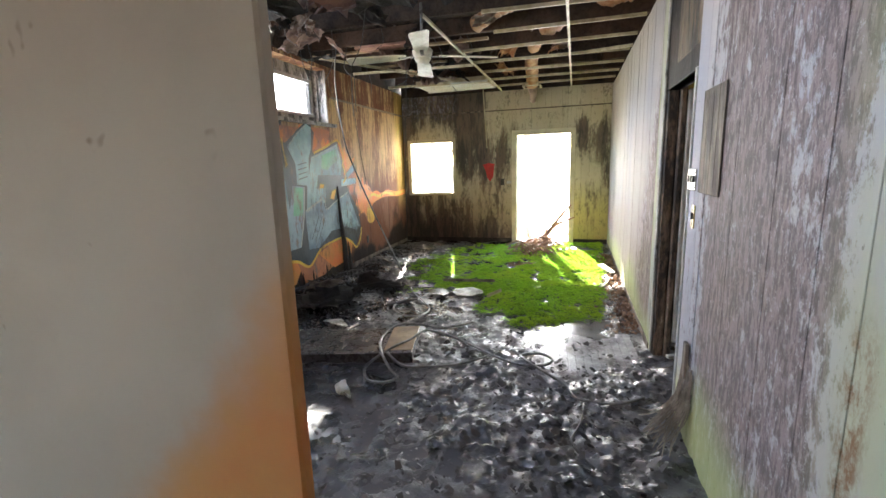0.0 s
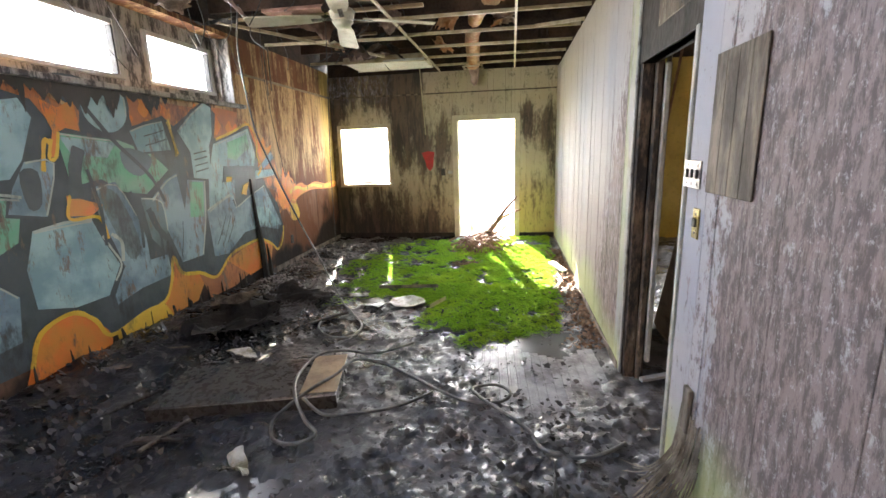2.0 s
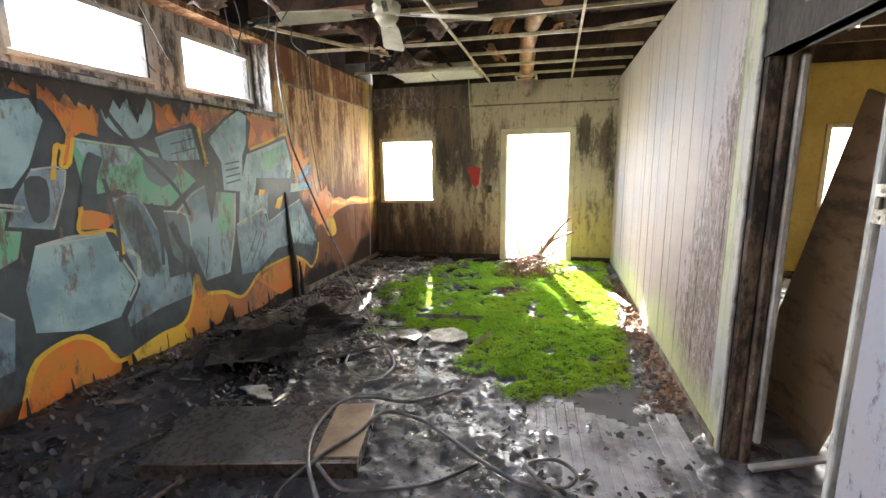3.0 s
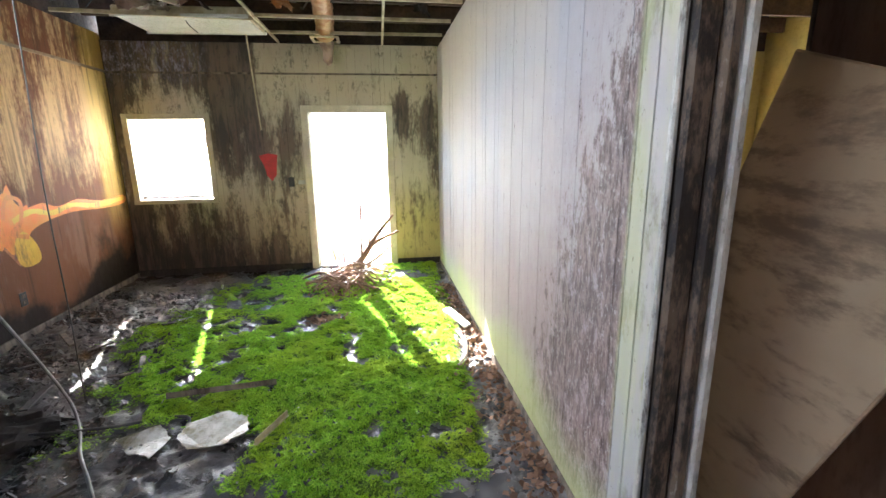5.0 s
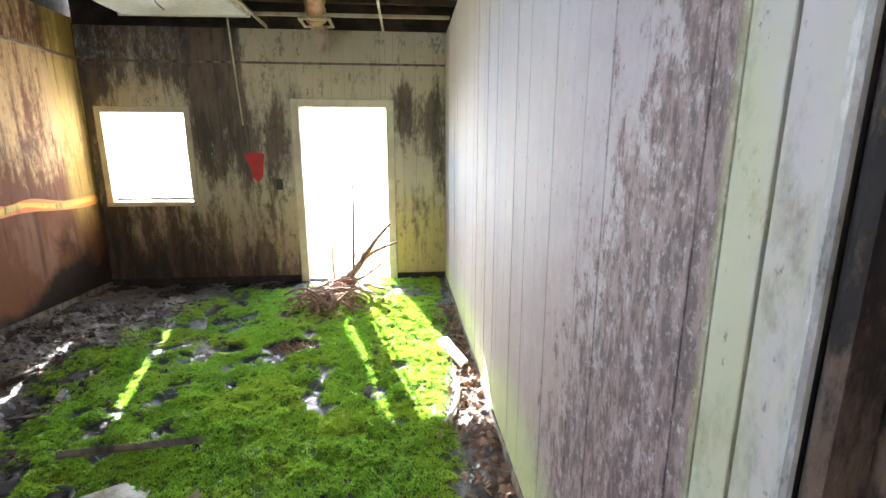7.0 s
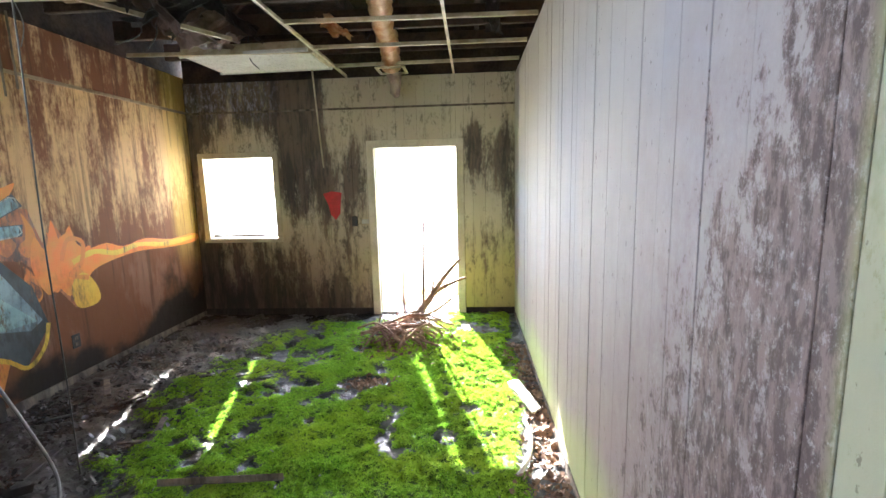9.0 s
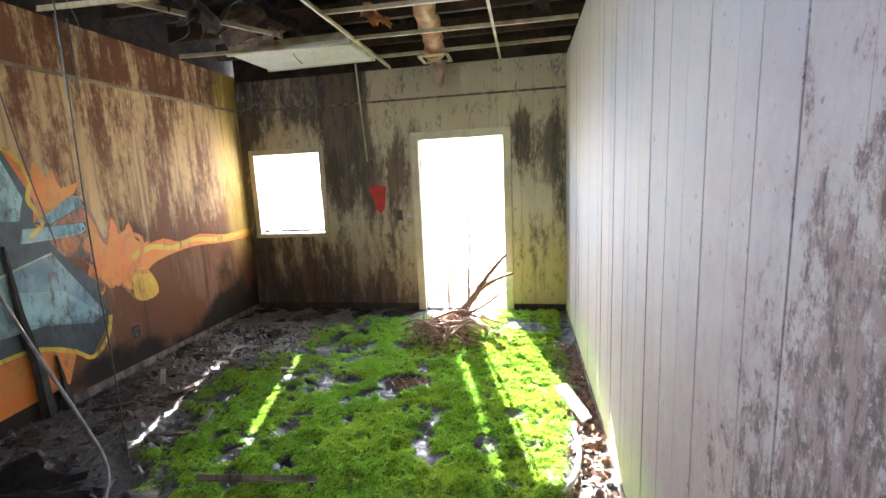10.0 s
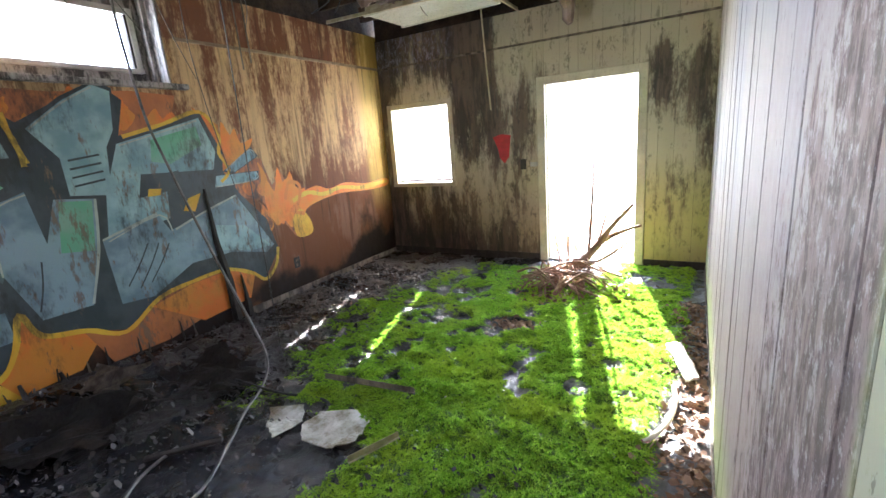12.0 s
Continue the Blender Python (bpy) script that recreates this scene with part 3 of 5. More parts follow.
# Closing wall out of view; its opening is added for the entry fill lamp.
wall_entry = setting("wall_entry", wall(bmesh.new(), 0.0, 4.2, -0.2, TOP, 0.15, [(2.5, 3.5, -0.2, 2.1)], frame_of(XR + 0.1, -2.2, -1, 0, 0, -1)), M_PARTITION, "unseen cream wall with an added opening for the fill light", "wall")
wall_entry_side = setting("wall_entry_side", boxes((XL - 0.2, XL, -2.2, 0.46, -0.2, TOP)), M_PARTITION, "cream painted side wall of the entry", "wall")
wall_side_back = setting("wall_side_back", wall(bmesh.new(), 0.112, 4.9, -0.2, 2.87, 0.14, [(2.75, 3.85, 0.97, 2.01)], frame_of(XR, YB, 1, 0, 0, 1)), M_YELLOWWALL, "yellow painted wall with a bright window", "wall")
wall_side_east = setting("wall_side_east", boxes((5.3, 5.5, -2.2, YB + 0.14, -0.2, TOP)), M_YELLOWWALL, "yellow painted side room wall", "wall")
wall_side_front = setting("wall_side_front", boxes((XR + 0.1, 5.3, 1.2, 1.35, -0.2, TOP)), M_BROWN, "brown side room wall", "wall")
# roof deck with a small torn hole over the back corner
# The large opening at y 0.9 to 2.7 is added, out of view, for light.
roof = setting("ceiling", wall(bmesh.new(), -2.4, YB + 0.3, XL - 0.3, 5.5, 0.08, [(7.62, 8.05, -3.22, -3.06), (4.5, 4.7, -3.0, -2.6), (0.9, 2.7, -3.0, -1.1)], Matrix(((0, 0, 1, 0), (1, 0, 0, 0), (0, 1, 0, TOP), (0, 0, 0, 1)))), M_ATTIC, "dark timber roof deck with torn holes and an added light opening", "ceiling")

# floor of mud, one sheet
NX, NY = 330, 760
gx, gy = np.meshgrid(np.linspace(XL, XR + 0.0, NX), np.linspace(-2.2, YB + 0.16, NY))
gz, gm = mud_at(gx, gy), moss_at(gx, gy)
me = bpy.data.meshes.new("floor")
idx = np.arange(NX * NY).reshape(NY, NX)
quads = np.stack([idx[:-1, :-1], idx[:-1, 1:], idx[1:, 1:], idx[1:, :-1]], -1).reshape(-1, 4)
me.from_pydata(np.stack([gx, gy, gz], -1).reshape(-1, 3).tolist(), [], quads.tolist())
me.materials.append(M_MUD)
me.attributes.new("moss", "FLOAT", "POINT").data.foreach_set("value", np.clip(gm * 1.6, 0, 1).ravel().astype(np.float32))
for p in me.polygons:
    p.use_smooth = True
floor = tagged(new("floor", me), "wet black mud floor with bright green moss", "floor", "", "structure")

# side room floor
sx, sy = np.meshgrid(np.linspace(XR, 5.3, 110), np.linspace(1.3, YB, 150))
me = bpy.data.meshes.new("floor_side")
idx = np.arange(sx.size).reshape(sx.shape)
quads = np.stack([idx[:-1, :-1], idx[:-1, 1:], idx[1:, 1:], idx[1:, :-1]], -1).reshape(-1, 4)
me.from_pydata(np.stack([sx, sy, mud_at(sx, sy) - 0.01], -1).reshape(-1, 3).tolist(), [], quads.tolist())
me.materials.append(M_MUD)
floor_side = tagged(new("floor_side", me), "wet muddy floor of the side room", "floor", "", "structure")

puddle = setting("water", boxes((-2.3, XR, 1.0, 4.9, -0.05, -0.027)), M_WATER, "shallow still puddle water on the mud", "water")


def planks(parent, material, frame_m, u0, u1, z0, z1, holes, widths, thick, seed, name="plank"):
    """Upright boards with open joints, cut round the openings."""
    rnd = random.Random(seed)
    cuts, u = [u0], u0
    while u < u1 - 0.02:
        u = min(u + rnd.choice(widths), u1)
        cuts.append(u)
    cuts = sorted({*cuts, *(h[i] for h in holes for i in (0, 1) if u0 < h[i] < u1)})
    for a, b in zip(cuts, cuts[1:]):
        if b - a < 0.012:
            continue
        spans, mid = [(z0, z1)], (a + b) / 2
        for h in holes:
            if h[0] < mid < h[1]:
                spans = [s for lo, hi in spans for s in ((lo, min(hi, h[2])), (max(lo, h[3]), hi)) if s[1] - s[0] > 0.02]
        for lo, hi in spans:
            d = rnd.uniform(-0.002, 0.002)
            bm = bmesh.new()
            box(bm, a + 0.0009, b - 0.0009, -thick + d, 0.0, lo, hi, chamfer=0.0016)
            for v in bm.verts:
                v.co = frame_m @ v.co
            part(name, bm, material, parent)


# trim, frames and sills
def casing(name, u0, u1, z0, z1, w, d0, d1, m, material, label, sill=True, head=True):
    """A moulded frame round an opening: two sides, head and sill."""
    t = thing(name, label, "frame", kind="structure")
    part("side_casing", boxes((u0 - w, u0 + 0.006, d0, d1, z0, z1 + (w if head else 0)), m=m, chamfer=0.004), material, t)
    part("side_casing", boxes((u1 - 0.006, u1 + w, d0, d1, z0, z1 + (w if head else 0)), m=m, chamfer=0.004), material, t)
    if head:
        part("head_casing", boxes((u0 + 0.006, u1 - 0.006, d0 + 0.002, d1, z1 - 0.006, z1 + w), m=m, chamfer=0.004), material, t)
    if sill:
        part("sill", boxes((u0 - w, u1 + w, d0 - 0.015, d1, z0 - w * 0.7, z0 + 0.006), m=m, chamfer=0.004), material, t)
    return t


door_1 = casing("door_1", DOOR[0], DOOR[1], 0.0, DOOR[3], 0.085, -0.032, 0.17, F_BACK, M_TRIM, "empty doorway with a cream timber frame", sill=False)
part("door_stop", boxes((DOOR[0], DOOR[0] + 0.02, 0.02, 0.14, 0.0, DOOR[3]), m=F_BACK, chamfer=0.003), M_TRIM, door_1)
part("hinge", boxes((DOOR[0], DOOR[0] + 0.006, -0.005, 0.03, 1.7, 1.8), m=F_BACK), M_METAL, door_1)
part("threshold", boxes((DOOR[0], DOOR[1], 0.0, 0.17, -0.06, 0.03), m=F_BACK, chamfer=0.006), M_CONCRETE, door_1)
window_1 = casing("window_1", WIN[0], WIN[1], WIN[2], WIN[3], 0.06, -0.03, 0.17, F_BACK, M_TRIM, "window opening with a cream timber frame and milky sheet")
part("pane", boxes((WIN[0] + 0.045, WIN[1] - 0.10, 0.14, 0.144, WIN[2], WIN[3] - 0.02), m=F_BACK), M_MILKY, window_1, "milky plastic sheet")
part("sash_rail", boxes((WIN[0], WIN[1], 0.06, 0.09, WIN[2] + 0.02, WIN[2] + 0.045), m=F_BACK, chamfer=0.003), M_STUD, window_1)
for k, c in enumerate(CLEAR):
    w = casing("window_%d" % (k + 2), c[0], c[1], c[2], c[3], 0.04, 0.165, 0.25, F_LEFT, M_WHITE, "high clerestory window with white frame, glass gone", sill=True)
    part("dark_jamb", boxes((c[1] - 0.025, c[1] - 0.007, 0.17, 0.23, c[2] + 0.01, c[3] - 0.01), m=F_LEFT, chamfer=0.003), M_CHAR, w)
window_5 = casing("window_5", 2.75, 3.85, 0.97, 2.01, 0.06, -0.02, 0.14, frame_of(XR, YB, 1, 0, 0, 1), M_TRIM, "bright window of the side room")
band = setting("wall_clerestory", wall(bmesh.new(), 1.5, 5.76, 2.10, 2.95, 0.05, CLEAR, F_LEFT @ Matrix.Translation((0, 0.192, 0))), M_SOOTY, "dirty white recessed wall round the high windows", "wall")
sill = setting("trim_sill", boxes((1.9, 5.76, -0.07, 0.0, 2.115, 2.157), m=F_LEFT, chamfer=0.005), M_SOOTY, "sooty white timber sill under the high windows", "trim")
recess_end = setting("trim_recess", boxes((5.640, 5.657, 0.004, 0.188, 2.162, 2.876), (5.600, 5.638, 0.120, 0.186, 2.162, 2.876), m=F_LEFT, chamfer=0.005), M_SOOTY, "sooty white boards at the end of the window recess", "trim")
rail_left = setting("trim_left", boxes((5.74, YB - 0.002, -0.012, -0.001, 2.505, 2.535), m=F_LEFT, chamfer=0.003), M_TANWOOD, "thin batten along the brown wall", "trim")
rail_back = setting("trim_back", boxes((0.0, XR - XL - 0.012, -0.022, -0.001, 2.50, 2.522), m=F_BACK, chamfer=0.003), M_STUD, "thin batten along the mouldy wall", "trim")
base_back = setting("baseboard_back", boxes((0.012, DOOR[0] - 0.09, -0.02, -0.001, -0.1, 0.085), (DOOR[1] + 0.09, XR - XL - 0.012, -0.02, -0.001, -0.1, 0.085), m=F_BACK, chamfer=0.003), M_CHAR, "blackened rotten baseboard", "baseboard")
base_left = setting("baseboard_left", boxes((5.9, YB - 0.022, -0.018, -0.001, -0.1, 0.06), m=F_LEFT, chamfer=0.003), M_STUD, "rotten baseboard at the brown wall", "baseboard")
rail_right = setting("baseboard_right", boxes((0.02, 4.84, -0.022, -0.012, -0.08, 0.045), m=F_RIGHT, chamfer=0.003), M_STUD, "rotten wooden strip at the foot of the wall", "baseboard")

# stripped doorway in the right wall: studs, header, jamb
frame_gap = thing("door_2", "stripped doorway of charred studs and peeling jamb", "doorway", kind="structure")
G0, G1 = GAP[0], GAP[1]
part("board_edge", boxes((G0 - 0.012, G0 + 0.012, -0.016, 0.004, -0.02, 2.84), m=F_RIGHT, chamfer=0.006), M_PEEL, frame_gap, "peeling white corner bead")
part("stud", boxes((G0 + 0.004, G0 + 0.035, 0.006, 0.085, -0.1, 2.84), m=F_RIGHT, chamfer=0.010), M_BURNT, frame_gap)
part("stud", boxes((G0 + 0.002, G0 + 0.055, 0.086, 0.135, -0.1, 2.5), m=F_RIGHT, chamfer=0.012), M_BURNT, frame_gap)
part("jamb_strip", boxes((G0 + 0.012, G0 + 0.065, 0.137, 0.172, 0.10, 2.03), m=F_RIGHT, chamfer=0.008), M_PEEL, frame_gap, "peeling pale jamb strip")
part("header", boxes((G0 + 0.036, G1, 0.005, 0.085, 2.03, 2.14), m=F_RIGHT, chamfer=0.008), M_CHAR, frame_gap)
part("near_jamb", boxes((G1 - 0.03, G1 - 0.002, -0.022, 0.12, -0.1, 2.03), m=F_RIGHT, chamfer=0.005), M_PEEL, frame_gap, "whitewashed door jamb")
part("torn_panel", boxes((G0 + 0.34, G1 - 0.02, -0.004, 0.004, 2.16, 2.84), m=F_RIGHT, chamfer=0.003), M_BURNT, frame_gap)


# ---- overhead: joists, grid, light, fan, ducts ----
for k in range(15):
    y = -1.84 + k * 0.72
    j = part("ceiling_joist", boxes((XL, 5.3, y, y + 0.05, 3.06, 3.24), chamfer=0.006), M_JOIST if k % 3 else M_ATTIC)
    tagged(j, "dark brown timber joist under the roof deck", "joist", "roof joists")
for k, x in enumerate((-2.6, -1.2, 0.1)):
    j = part("roof_rafter", boxes((x, x + 0.05, -2.2, YB, 3.30, 3.45), chamfer=0.006), M_ATTIC)
    tagged(j, "dark timber rafter above the joists", "rafter", "roof rafters")
for k in range(9):
    x, y = -3.0 + k * 0.4, 4.6 + (k * 1.37) % 3.6
    p = [(x, y, 3.08), (x + 0.12, y + 0.1, 3.28), (x + 0.3, y + 0.25, 3.5)]
    tagged(part("web_brace", tube(p, 0.022, 4), M_JOIST), "slanting timber web brace in the roof", "brace", "roof braces")


def tee(x0, x1, y0, y1, z, sag=0.0):
    """An inverted T runner of a hung ceiling."""
    bm = bmesh.new()
    along_x = abs(x1 - x0) > abs(y1 - y0)
    a, b = Vector((x0, y0, z)), Vector((x1, y1, z + sag))
    d = b - a
    L = d.length
    m = Matrix.Translation(a) @ d.to_track_quat("X", "Z").to_matrix().to_4x4()
    box(bm, 0, L, -0.012, 0.012, 0.0, 0.003, m=m)
    box(bm, 0, L, -0.0015, 0.0015, 0.003, 0.035, m=m)
    return bm


for x0, x1, y, z, w, mat, what in ((-3.3, -1.1, 5.55, 3.02, 0.05, M_TANWOOD, "tan timber batten nailed under the joists"), (-2.75, -1.95, 5.28, 3.00, 0.16, M_PINK, "pinkish torn board hanging under the joists"), (-3.0, -1.9, 6.55, 3.03, 0.04, M_TANWOOD, "thin tan lath under the joists")):
    b = part("ceiling_batten", boxes((x0, x1, y, y + w, z, z + 0.035), chamfer=0.005), mat)
    tagged(b, what, "batten", "ceiling battens")
grid = thing("ceiling_grid", "bare rusty metal grid of a hung ceiling, tiles gone", "ceiling grid", (-0.5, 6, 2.86))
grid_parts = []
for x in (-0.16, -1.41):
    grid_parts.append(part("main_tee", tee(x, x + 0.02, 3.3 if x > -1 else 4.0, YB - 0.01, 2.86), M_TEE))
for k in range(8):
    y = 8.05 - 0.655 * k
    grid_parts.append(part("cross_tee", tee(-1.40 if k < 5 else -0.9, XR - 0.012, y, y + random.uniform(-0.02, 0.02), 2.865, random.uniform(-0.02, 0.01)), M_TEE))
for y in (7.4, 6.1):
    grid_parts.append(part("cross_tee", tee(-3.2, -1.42, y, y + 0.05, 2.87, random.uniform(-0.03, 0.0)), M_TEE))
grid_parts.append(part("cross_tee", tee(0.05, 0.55, 6.1, 5.75, 2.87, -0.05), M_TEE, None))
grid_parts.append(part("hanger_wire", tube([(-2.6, 7.5, 3.2), (-2.62, 7.5, 2.9)], 0.002, 4), M_METAL))
grid_parts.append(part("fallen_tee", tee(-3.3, -1.9, 5.2, 6.9, 2.93, -0.12), M_TEE))
bpy.context.view_layer.update()
for o in grid_parts:
    o.parent = grid
    o.matrix_parent_inverse = grid.matrix_world.inverted()

troffer = thing("ceiling_light", "white recessed ceiling light hanging askew from the grid", "ceiling light", m=pose(-2.08, 7.78, 2.87, 0, 0, -2))
part("housing", boxes((-0.62, 0.62, -0.34, 0.34, 0.012, 0.09), chamfer=0.01), M_TEE, troffer)
part("diffuser", boxes((-0.60, 0.60, -0.32, 0.32, -0.004, 0.012), chamfer=0.004), M_LENS, troffer, "yellowed white diffuser")
for y0, y1 in ((-0.35, -0.322), (0.322, 0.35)):
    part("rim", boxes((-0.635, 0.635, y0, y1, -0.012, 0.02), chamfer=0.004), M_LENS, troffer)

fan = thing("ceiling_fan", "dirty cream ceiling fan with four drooping blades", "ceiling fan", m=pose(-1.52, 4.28, 2.60, 0, 0, 16))
bm = bmesh.new()
bmesh.ops.create_cone(bm, cap_ends=True, segments=24, radius1=0.085, radius2=0.105, depth=0.09, matrix=Matrix.Translation((0, 0, 0.02)))
bmesh.ops.bevel(bm, geom=[e for e in bm.edges if len(e.link_faces) == 2 and any(len(f.verts) > 4 for f in e.link_faces)], offset=0.018, segments=2, affect="EDGES")
part("motor", bm, M_FAN, fan, smooth=True)
bm = bmesh.new()
bmesh.ops.create_cone(bm, cap_ends=True, segments=20, radius1=0.05, radius2=0.085, depth=0.05, matrix=Matrix.Translation((0, 0, -0.05)))
part("switch_cup", bm, M_FAN, fan, smooth=True)
part("downrod", tube([(0, 0, 0.06), (0, 0, 0.48)], 0.014, 10), M_METAL, fan)
for k in range(4):
    droop = (3, 5, 3, -2)[k]
    m = pose(0, 0, 0.0, 0, 0, 90 * k) @ pose(0.10, 0, 0.0, 9, droop, 0)
    blade = bmesh.new()
    outline = [(0.06, -0.045), (0.18, -0.070), (0.60, -0.088), (0.635, -0.07), (0.635, 0.07), (0.60, 0.088), (0.18, 0.070), (0.06, 0.045)]
    lo = [blade.verts.new(m @ Vector((x, y, -0.004))) for x, y in outline]
    hi = [blade.verts.new(m @ Vector((x, y, 0.004))) for x, y in outline]
    blade.faces.new(lo[::-1]), blade.faces.new(hi)
    for i in range(8):
        blade.faces.new((lo[i], lo[(i + 1) % 8], hi[(i + 1) % 8], hi[i]))
    b = part("blade", blade, M_FAN, fan)
    part("bracket", boxes((-0.02, 0.14, -0.018, 0.018, -0.012, -0.004), m=m, chamfer=0.002), M_METAL, b)


def duct(points, radius, label):
    """Corrugated flexible duct with a torn wrap."""
    bm = bmesh.new()
    pts = [Vector(p) for p in spline(points, 14)]
    rings = []
    for i, p in enumerate(pts):
        d = (pts[min(i + 1, len(pts) - 1)] - pts[max(i - 1, 0)]).normalized()
        s = d.cross(Vector((0, 0, 1)) if abs(d.z) < 0.9 else Vector((1, 0, 0))).normalized()
        u = s.cross(d)
        k = radius * (1.0 if i % 2 else 0.82) * random.uniform(0.93, 1.1)
        rings.append([bm.verts.new(p + (s * math.cos(a) + u * math.sin(a)) * k * random.uniform(0.93, 1.07)) for a in (2 * math.pi * j / 14 for j in range(14))])
    for a, b in zip(rings, rings[1:]):
        for j in range(14):
            bm.faces.new((a[j], a[(j + 1) % 14], b[(j + 1) % 14], b[j]))
    return tagged(part("flexible_duct", bm, M_DUCT, smooth=True), label, "duct", "flexible ducts")


duct([(-0.80, 8.15, 2.86), (-0.78, 7.95, 3.0), (-0.72, 7.2, 3.14), (-0.5, 6.2, 3.2), (0.1, 5.5, 3.25), (0.5, 5.2, 3.26)], 0.10, "torn copper-coloured flexible duct above the grid")
duct([(-2.75, 7.5, 3.1), (-2.55, 7.0, 3.18), (-2.3, 6.4, 3.25)], 0.09, "short torn copper-coloured flexible duct")
duct([(-1.2, 5.3, 3.12), (-0.8, 5.0, 3.2), (-0.2, 4.8, 3.24), (0.4, 4.6, 3.24)], 0.09, "ragged copper-coloured flexible duct")
vent = thing("ceiling_vent", "rusty duct boot hanging from the ceiling grid", "vent", (-0.80, 8.17, 2.84))
part("frame", boxes((-0.16, 0.16, -0.15, -0.12, -0.01, 0.01), (-0.16, 0.16, 0.12, 0.15, -0.01, 0.01), (-0.16, -0.13, -0.12, 0.12, -0.01, 0.01), (0.13, 0.16, -0.12, 0.12, -0.01, 0.01), chamfer=0.003), M_TEE, vent)
part("torn_wrap", tube([(0.0, 0.14, 0.0), (0.01, 0.16, -0.10), (0.0, 0.17, -0.20), (0.02, 0.17, -0.25)], 0.075, 9, 0.45, 0.25), M_FOIL, vent, "scorched reddish wrap")


def rag(name, material, cx, cy, cz, sx, sy, tilt, turn, seed, label, category="torn sheet", group="torn ceiling sheets"):
    """A torn, crumpled sheet with thickness and a ragged edge."""
    rnd = random.Random(seed)
    bm = bmesh.new()
    n = 11
    m = pose(cx, cy, cz, tilt[0], tilt[1], turn)
    g = []
    for j in range(n):
        for i in range(n):
            u, v = i / (n - 1) - 0.5, j / (n - 1) - 0.5
            edge = max(abs(u), abs(v)) * 2
            k = 1 - 0.28 * rnd.random() * edge ** 3
            w = (noise.noise(Vector((u * 3 + seed, v * 3, seed * 0.7))) * 0.14 + noise.noise(Vector((u * 9 + seed, v * 9, 2))) * 0.05) * max(sx, sy)
            g.append(bm.verts.new(m @ Vector((u * sx * k, v * sy * k, w))))
    for j in range(n - 1):
        for i in range(n - 1):
            if max(abs(i - 4.5), abs(j - 4.5)) > 3.6 and rnd.random() < 0.35:
                continue
            bm.faces.new((g[j * n + i], g[j * n + i + 1], g[j * n + n + i + 1], g[j * n + n + i]))
    bmesh.ops.solidify(bm, geom=list(bm.faces), thickness=0.006)
    return tagged(part(name, bm, material), label, category, group)


rnd = random.Random(5)
for k in range(20):
    x, y = rnd.uniform(-3.2, -1.7), rnd.uniform(1.2, 7.2)
    if y > 5.9:
        x = max(x, -2.2)
    rag("ceiling_scrap", (M_FOIL, M_ATTIC, M_CHAR, M_JOIST)[k % 4], x, y, rnd.uniform(2.86, 3.10), rnd.uniform(0.35, 0.8), rnd.uniform(0.25, 0.6), (rnd.uniform(-45, 45), rnd.uniform(-45, 45)), rnd.uniform(0, 180), k + 1, "torn scorched ceiling sheet hanging among the joists")
for k in range(8):
    x, y = rnd.uniform(-1.6, 0.3), rnd.uniform(4.2, 7.6)
    rag("ceiling_scrap", (M_FOIL, M_DUCT, M_ATTIC)[k % 3], x, y, rnd.uniform(3.0, 3.2), rnd.uniform(0.25, 0.5), rnd.uniform(0.2, 0.4), (rnd.uniform(-60, 60), rnd.uniform(-60, 60)), rnd.uniform(0, 180), k + 51, "torn reddish insulation sheet hanging among the joists")
rnd = random.Random(64)
for k in range(12):
    rag("ceiling_scrap", (M_FOIL, M_BROWN, M_CHAR, M_FOIL)[k % 4], rnd.uniform(-3.2, -1.9), rnd.uniform(2.6, 4.6), rnd.uniform(2.90, 3.06), rnd.uniform(0.25, 0.6), rnd.uniform(0.2, 0.5), (rnd.uniform(-75, 75), rnd.uniform(-60, 60)), rnd.uniform(0, 180), k + 201, "torn reddish scorched sheet dangling from the joists")
for k in range(3):
    rag("ceiling_tile", M_CHAR, -2.7 + 0.9 * k, 3.3 + 0.2 * k, 2.96, 1.0, 0.9, (rnd.uniform(-8, 8), rnd.uniform(-8, 8)), 0, 80 + k, "scorched ceiling tile sagging under the joists", "ceiling tile", "scorched ceiling tiles")
rag("ceiling_scrap", M_BROWN, -1.85, 3.1, 2.92, 0.55, 0.6, (65, 15), 25, 91, "dark reddish panel hanging from the roof", "panel", "hanging panels")


def cable(name, points, radius, material, label, group="", sides=7):
    ob = part(name, tube(spline(points, 7), radius, sides), material, smooth=True)
    return tagged(ob, label, "cable", group)


rnd = random.Random(8)
for k in range(16):
    x, y = rnd.uniform(-3.3, -0.6), -1.815 + 0.72 * rnd.randint(6, 13)
    z, l = 3.08, rnd.uniform(0.25, 0.6)
    cable("hanging_wire", [(x, y, z), (x + rnd.uniform(-0.1, 0.1), y + 0.05, z - l * 0.6), (x + rnd.uniform(-0.15, 0.15), y + rnd.uniform(-0.1, 0.1), z - l)], rnd.uniform(0.003, 0.006), (M_DARKCABLE, M_CABLE)[k % 2], "thin loose wire hanging from the ceiling", "loose wires", 5)
for y, a in ((4.0, 0.5), (3.55, 0.35), (4.9, 0.42), (5.25, 0.38), (5.62, 0.7)):
    cable("hanging_wire", [(-3.399, y, 2.9), (-3.34, y + 0.08, 2.9 - a * 0.5), (-3.31, y + 0.2, 2.9 - a)], 0.0035, M_DARKCABLE, "charred wire dangling before the high window", "loose wires", 5)
